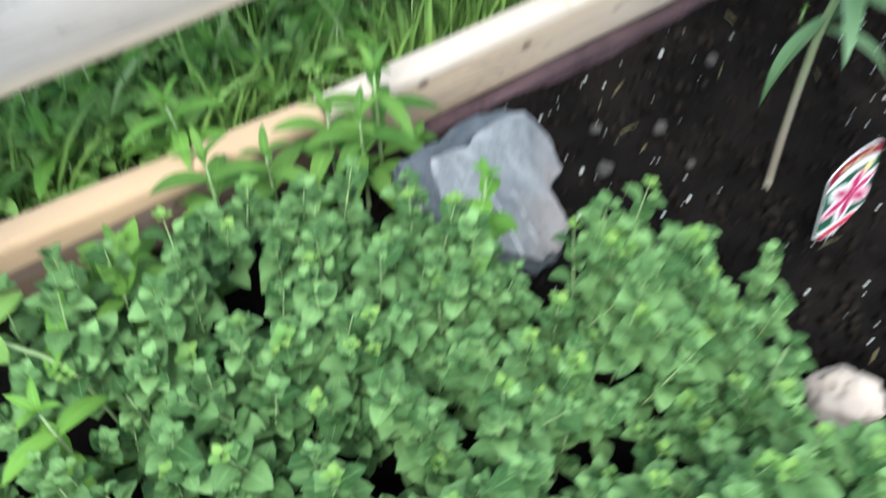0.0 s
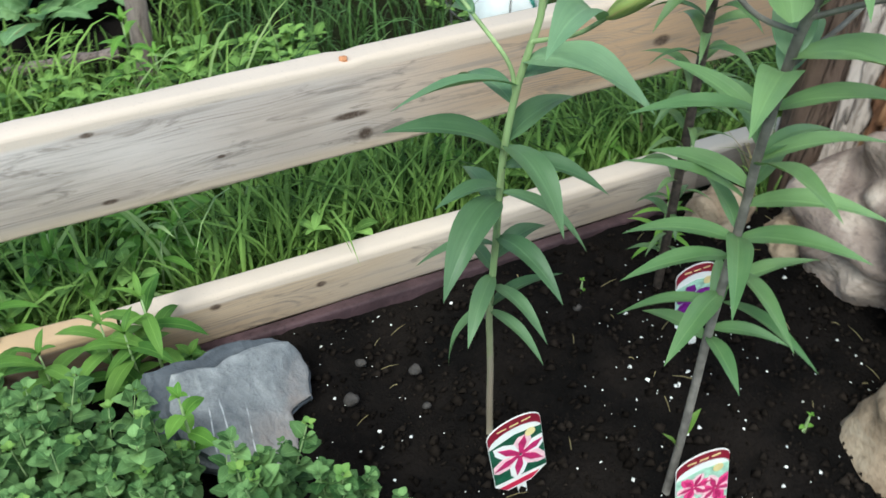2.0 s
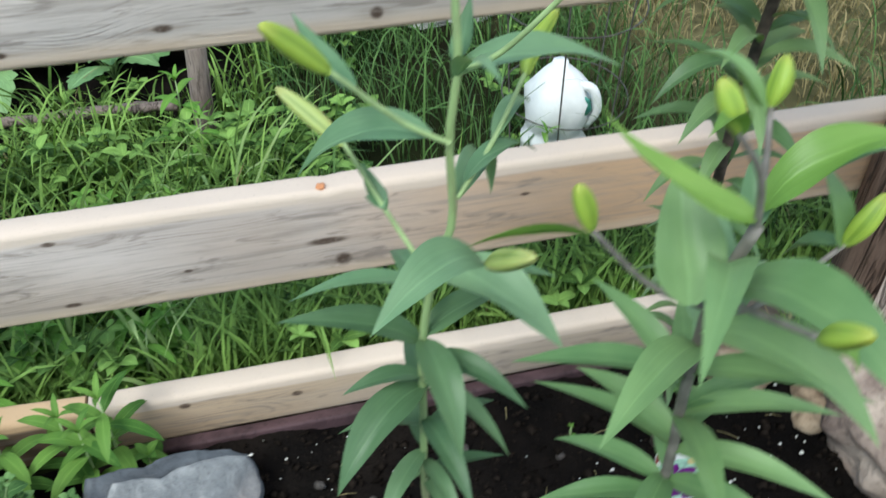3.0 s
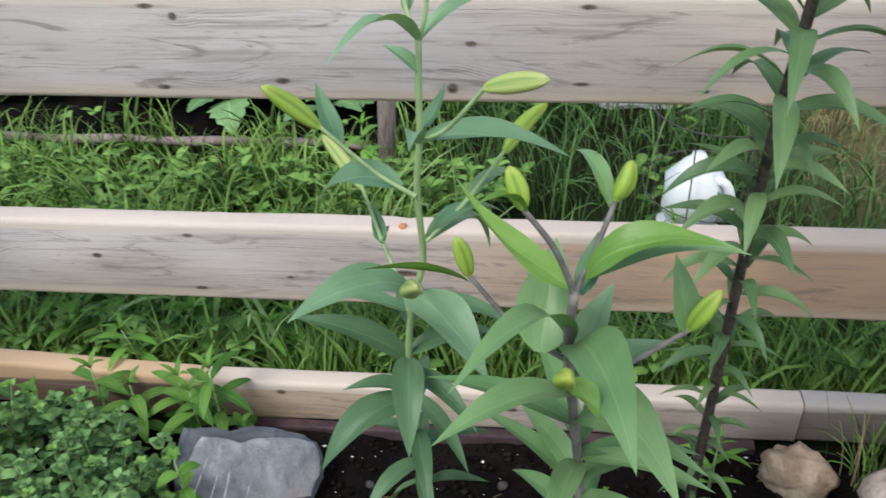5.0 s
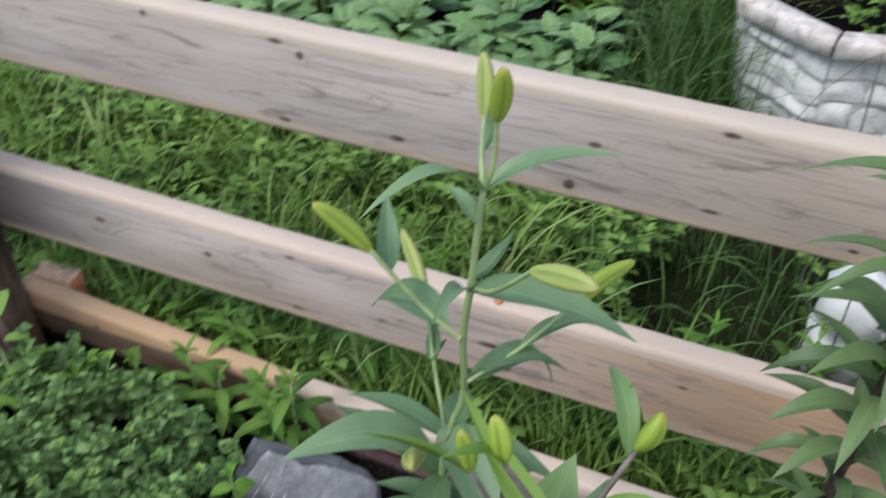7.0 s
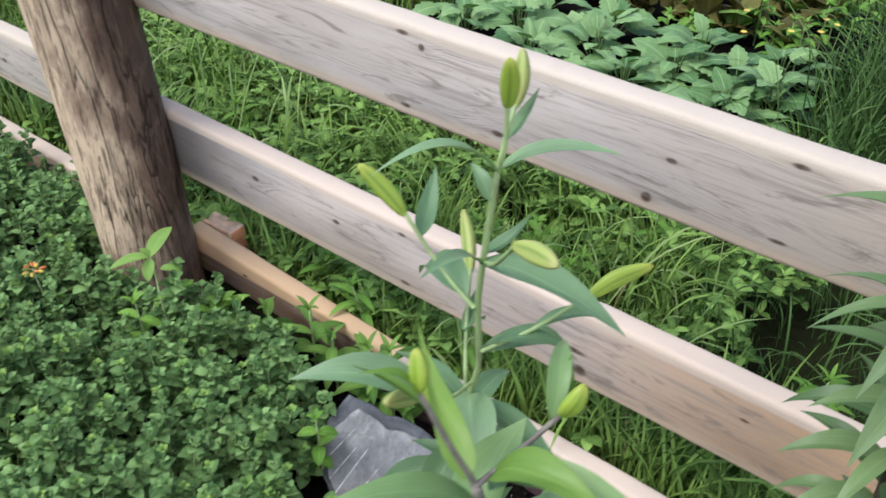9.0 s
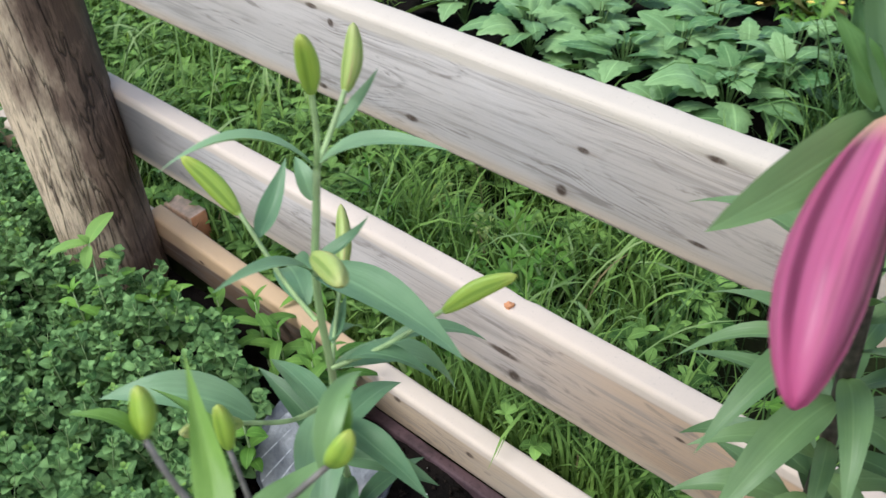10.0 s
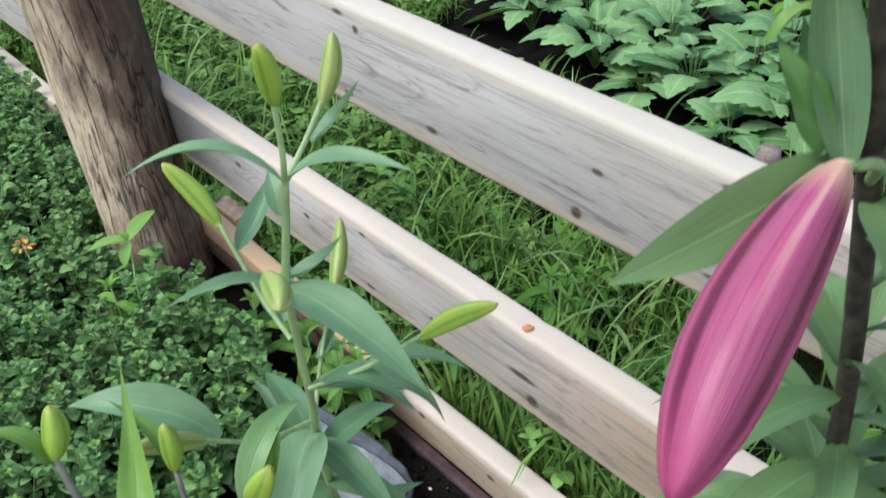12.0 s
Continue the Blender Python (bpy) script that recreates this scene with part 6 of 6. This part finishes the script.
def build_planter():
    root = thing("stone_planter", (PX, PY, -0.045), "octagonal whitewashed stone planter full of pink flowers", "planter")
    inner = Mesh()
    rows = []
    turn = radians(-90 - 12)
    for z, rr in ((-0.045, 0.84), (0.08, 0.89), (0.18, 0.93), (0.26, 0.95)):
        rows.append([inner.put((PX + PR * rr * math.cos(turn + k * math.pi / 4), PY + PR * rr * math.sin(turn + k * math.pi / 4), z)) for k in range(8)])
    inner.grid(rows, True)
    part("core", inner, MORTAR, root, "pale mortar between the stones", False)
    rows_z = [-0.045, 0.025, 0.085, 0.150, 0.208, 0.262]
    r = random.Random(9)
    for i in range(len(rows_z) - 1):
        for k in range(8):
            za, zb = rows_z[i], rows_z[i + 1]
            ra = PR * (0.85 + 0.11 * (za + 0.045) / 0.3)
            a, b = turn + k * math.pi / 4, turn + (k + 1) * math.pi / 4
            pa, pb = Vector((math.cos(a), math.sin(a), 0)) * ra, Vector((math.cos(b), math.sin(b), 0)) * ra
            out = (pa + pb).normalized()
            cuts = [0.0, r.uniform(0.38, 0.62), 1.0] if (i + k) % 2 else [0.0, r.uniform(0.25, 0.36), r.uniform(0.66, 0.76), 1.0]
            for c0, c1 in zip(cuts, cuts[1:]):
                m = Mesh()
                nx, nz = 5, 4
                grid = []
                deep = r.uniform(0.003, 0.014)
                sd = r.uniform(0, 50)
                for v in range(nz + 1):
                    row = []
                    for u in range(nx + 1):
                        fu, fv = u / nx, v / nz
                        edge = min(1, 5 * min(fu, 1 - fu)) ** 0.5 * min(1, 3.5 * (1 - fv), 0.25 + 5 * fv)
                        s = c0 + (c1 - c0) * (0.015 + 0.97 * fu)
                        p = pa.lerp(pb, s) + out * (0.002 + edge * deep + 0.006 * edge * noise.noise(Vector((fu * 2.5 + sd, fv * 2.5, k))))
                        z = za + (zb - za) * (0.01 + 0.98 * fv) + 0.026 * noise.noise(Vector((s * 2.2 + k * 3.1, (i + fv) * 0.9, k)))
                        row.append(m.put((PX + p.x, PY + p.y, z)))
                    grid.append(row)
                m.grid(grid)
                part("stone", m, WHITE_STONE, root)
    for k in range(8):
        a, b = turn + k * math.pi / 4 + 0.012, turn + (k + 1) * math.pi / 4 - 0.012
        m = Mesh()
        ring = []
        for s in range(7):
            q = s / 6
            row = []
            for rr, z in ((1.0, 0.260), (1.045, 0.266), (1.05, 0.296), (1.035, 0.306), (0.87, 0.308), (0.85, 0.302), (0.85, 0.255)):
                pa = Vector((math.cos(a), math.sin(a), 0)) * PR * rr
                pb = Vector((math.cos(b), math.sin(b), 0)) * PR * rr
                p = pa.lerp(pb, q)
                w = 0.004 * noise.noise(Vector((k * 3 + q * 4, rr * 9, z * 30)))
                row.append(m.put((PX + p.x * (1 + w), PY + p.y * (1 + w), z + w)))
            ring.append(row)
        m.grid(ring)
        m.face(*ring[0])
        m.face(*ring[-1])
        part("rim_stone", m, RIM_STONE, root, "worn whitewashed rim stone")
    m = Mesh()
    rows = [[m.put((PX + PR * s * math.cos(q), PY + PR * s * math.sin(q), 0.272 + 0.012 * noise.noise(Vector((s * 5, q, 0))))) for q in (2 * math.pi * k / 24 for k in range(24))] for s in (0.02, 0.3, 0.6, 0.87)]
    m.grid(rows, True)
    part("planter_soil", m, SOIL, root, "dark soil")


build_planter()


def flower_clump(x, y, z, seed, petal, green, count, label, high=0.06, spread=0.06, size=0.012):
    r = random.Random(seed)
    root = thing("flowering_plant", (x, y, z), label, "flowering plant", "flowers in the planter")
    m = Mesh()
    for k in range(70):
        q, d = r.uniform(0, 6.28), spread * math.sqrt(r.random())
        p = Vector((x + d * math.cos(q), y + d * math.sin(q), z + high * r.uniform(0.1, 0.9)))
        q = r.uniform(0, 6.28)
        n = r.uniform(0.018, 0.032)
        m.leaf(p, p + Vector((n * math.cos(q), n * math.sin(q), n * r.uniform(0.1, 0.9))), n * 0.42, 0.15, 0.2, 4, 2, 0.6, 0.6)
    part("foliage", m, green, root)
    m = Mesh()
    for k in range(count):
        q, d = r.uniform(0, 6.28), spread * math.sqrt(r.random())
        c = Vector((x + d * math.cos(q), y + d * math.sin(q), z + high * r.uniform(0.85, 1.3)))
        for j in range(5):
            a = j * 1.257 + k
            m.leaf(c, c + Vector((size * math.cos(a), size * math.sin(a), size * 0.25)), size * 0.9, 0.1, 0.1, 3, 2, 0.7, 0.3)
    part("blossom", m, petal, root)


flower_clump(0.60, 1.33, 0.275, 1, DULL_PINK, LETTUCE, 70, "low cushion of dusty pink blossoms", 0.06, 0.085, 0.011)
flower_clump(0.70, 1.48, 0.275, 2, DULL_PINK, CLOVER, 50, "low cushion of dusty pink blossoms", 0.07, 0.085, 0.011)
flower_clump(0.87, 1.40, 0.275, 3, HOT_PINK, CLOVER, 60, "bright hot pink blossoms in a dense head", 0.13, 0.085, 0.022)
flower_clump(0.80, 1.55, 0.275, 4, HOT_PINK, CLOVER, 30, "bright hot pink blossoms in a dense head", 0.13, 0.06, 0.022)
flower_clump(0.72, 1.23, 0.275, 5, CLOVER, CLOVER, 1, "fresh green bedding plant at the planter's rim", 0.06, 0.075, 0.01)
flower_clump(0.87, 1.25, 0.275, 6, HOT_PINK, CLOVER, 4, "fresh green bedding plant with few pink blossoms", 0.06, 0.085, 0.012)

# ---- jug, cage, watering bottle ----


def build_jug():
    root = thing("plastic_jug", (0.765, 0.50, -0.045), "white translucent plastic jug standing in the grass", "jug")
    m = Mesh()
    rows = []
    for z, w, rd in ((-0.045, 0.050, 0.6), (-0.035, 0.060, 0.6), (0.02, 0.062, 0.6), (0.055, 0.060, 0.6), (0.064, 0.050, 0.7), (0.072, 0.053, 0.7), (0.10, 0.064, 0.75), (0.14, 0.062, 0.8), (0.165, 0.050, 0.9), (0.185, 0.030, 1.0), (0.197, 0.016, 1.0), (0.204, 0.014, 1.0)):
        row = []
        for k in range(28):
            q = 2 * math.pi * k / 28
            sq = 1 / max(abs(math.cos(q)), abs(math.sin(q)))
            rr = 0.9 * w * (rd + (1 - rd) * min(sq, 1.22)) * (1 + 0.20 * noise.noise(Vector((math.cos(q) * 1.7, math.sin(q) * 1.7, z * 22))) + 0.10 * noise.cell(Vector((math.cos(q) * 2.2 + 5, math.sin(q) * 2.2, z * 24))))
            row.append(m.put((0.765 + rr * math.cos(q), 0.50 + rr * math.sin(q), z)))
        rows.append(row)
    m.grid(rows, True)
    m.face(*rows[0])
    m.face(*rows[-1])
    part("body", m, WHITE_PLASTIC, root)
    m = Mesh()
    m.tube(spline([(0.795, 0.475, 0.165), (0.815, 0.462, 0.16), (0.824, 0.458, 0.12), (0.81, 0.468, 0.085)], 10), 0.009, 8)
    part("handle", m, WHITE_PLASTIC, root)
    m = Mesh()
    m.lump((0.80, 0.452, 0.135), (0.010, 0.005, 0.016), 0.5, 3, 1.0)
    part("label_patch", m, TEAL, root, "teal printed patch")


build_jug()


def build_cage():
    root = thing("wire_cage", (0.79, 0.53, -0.045), "thin wire plant cage round the plastic jug", "plant cage")
    for z, rr in ((0.12, 0.115), (0.30, 0.125)):
        m = Mesh()
        m.tube([(0.79 + rr * math.cos(q), 0.53 + rr * math.sin(q), z + 0.008 * math.sin(q)) for q in (2 * math.pi * k / 40 for k in range(41))], 0.0014, 6, False)
        part("ring", m, WIRE, root)
    for q in (-2.0, -1.1, 0.6, 2.4):
        m = Mesh()
        m.tube([(0.79 + 0.10 * math.cos(q), 0.53 + 0.10 * math.sin(q), -0.06), (0.79 + 0.125 * math.cos(q), 0.53 + 0.125 * math.sin(q), 0.3), (0.79 + 0.14 * math.cos(q), 0.53 + 0.14 * math.sin(q), 0.5)], 0.0015, 6)
        part("leg", m, WIRE, root)


build_cage()
weed(0.72, 0.42, -0.04, 0.15, 6, 0.05, 0.22, 601, "thin tomato seedling inside the wire cage", "seedling", "seedlings in the cage")
weed(0.84, 0.43, -0.04, 0.13, 6, 0.05, 0.22, 602, "thin tomato seedling inside the wire cage", "seedling", "seedlings in the cage")
m = Mesh()
rows = []
for z, w in ((-0.045, 0.055), (-0.04, 0.062), (0.06, 0.064), (0.075, 0.058), (0.085, 0.064), (0.13, 0.062), (0.155, 0.04), (0.165, 0.036), (0.175, 0.036)):
    rows.append([m.put((1.28 + w * math.cos(q), 1.95 + w * math.sin(q), z)) for q in (2 * math.pi * k / 24 for k in range(24))])
m.grid(rows, True)
m.face(*rows[0])
m.face(*rows[-1])
single("teal_bottle", m, TEAL, "teal plastic bottle standing in the grass", "bottle", at=(1.28, 1.95, -0.045))

# ---- little orange flower by the post ----
root = thing("orange_flower", (-0.576, -0.293, 0.08), "small fading orange-yellow flower head on a thin stem", "flower")
m = Mesh()
m.tube([(-0.572, -0.29, 0.05), (-0.574, -0.292, 0.13), (-0.576, -0.293, 0.188)], 0.0015, 6)
part("stem", m, STEM_A, root)
dice = random.Random(5)
for k in range(13):
    q = k * 2.4
    m = Mesh()
    c = Vector((-0.576, -0.293, 0.186))
    out = 0.006 + 0.010 * dice.random()
    tip = c + Vector((out * 1.5 * math.cos(q), out * 1.5 * math.sin(q), 0.016 - 0.9 * out))
    m.bud(c.lerp(tip, 0.35), tip, 0.0031, 0.05, 8, 6, lobes=0.0)
    part("floret", m, ORANGE if k % 3 == 0 else BUD_PALE if k % 3 == 1 else YELLOW, root)
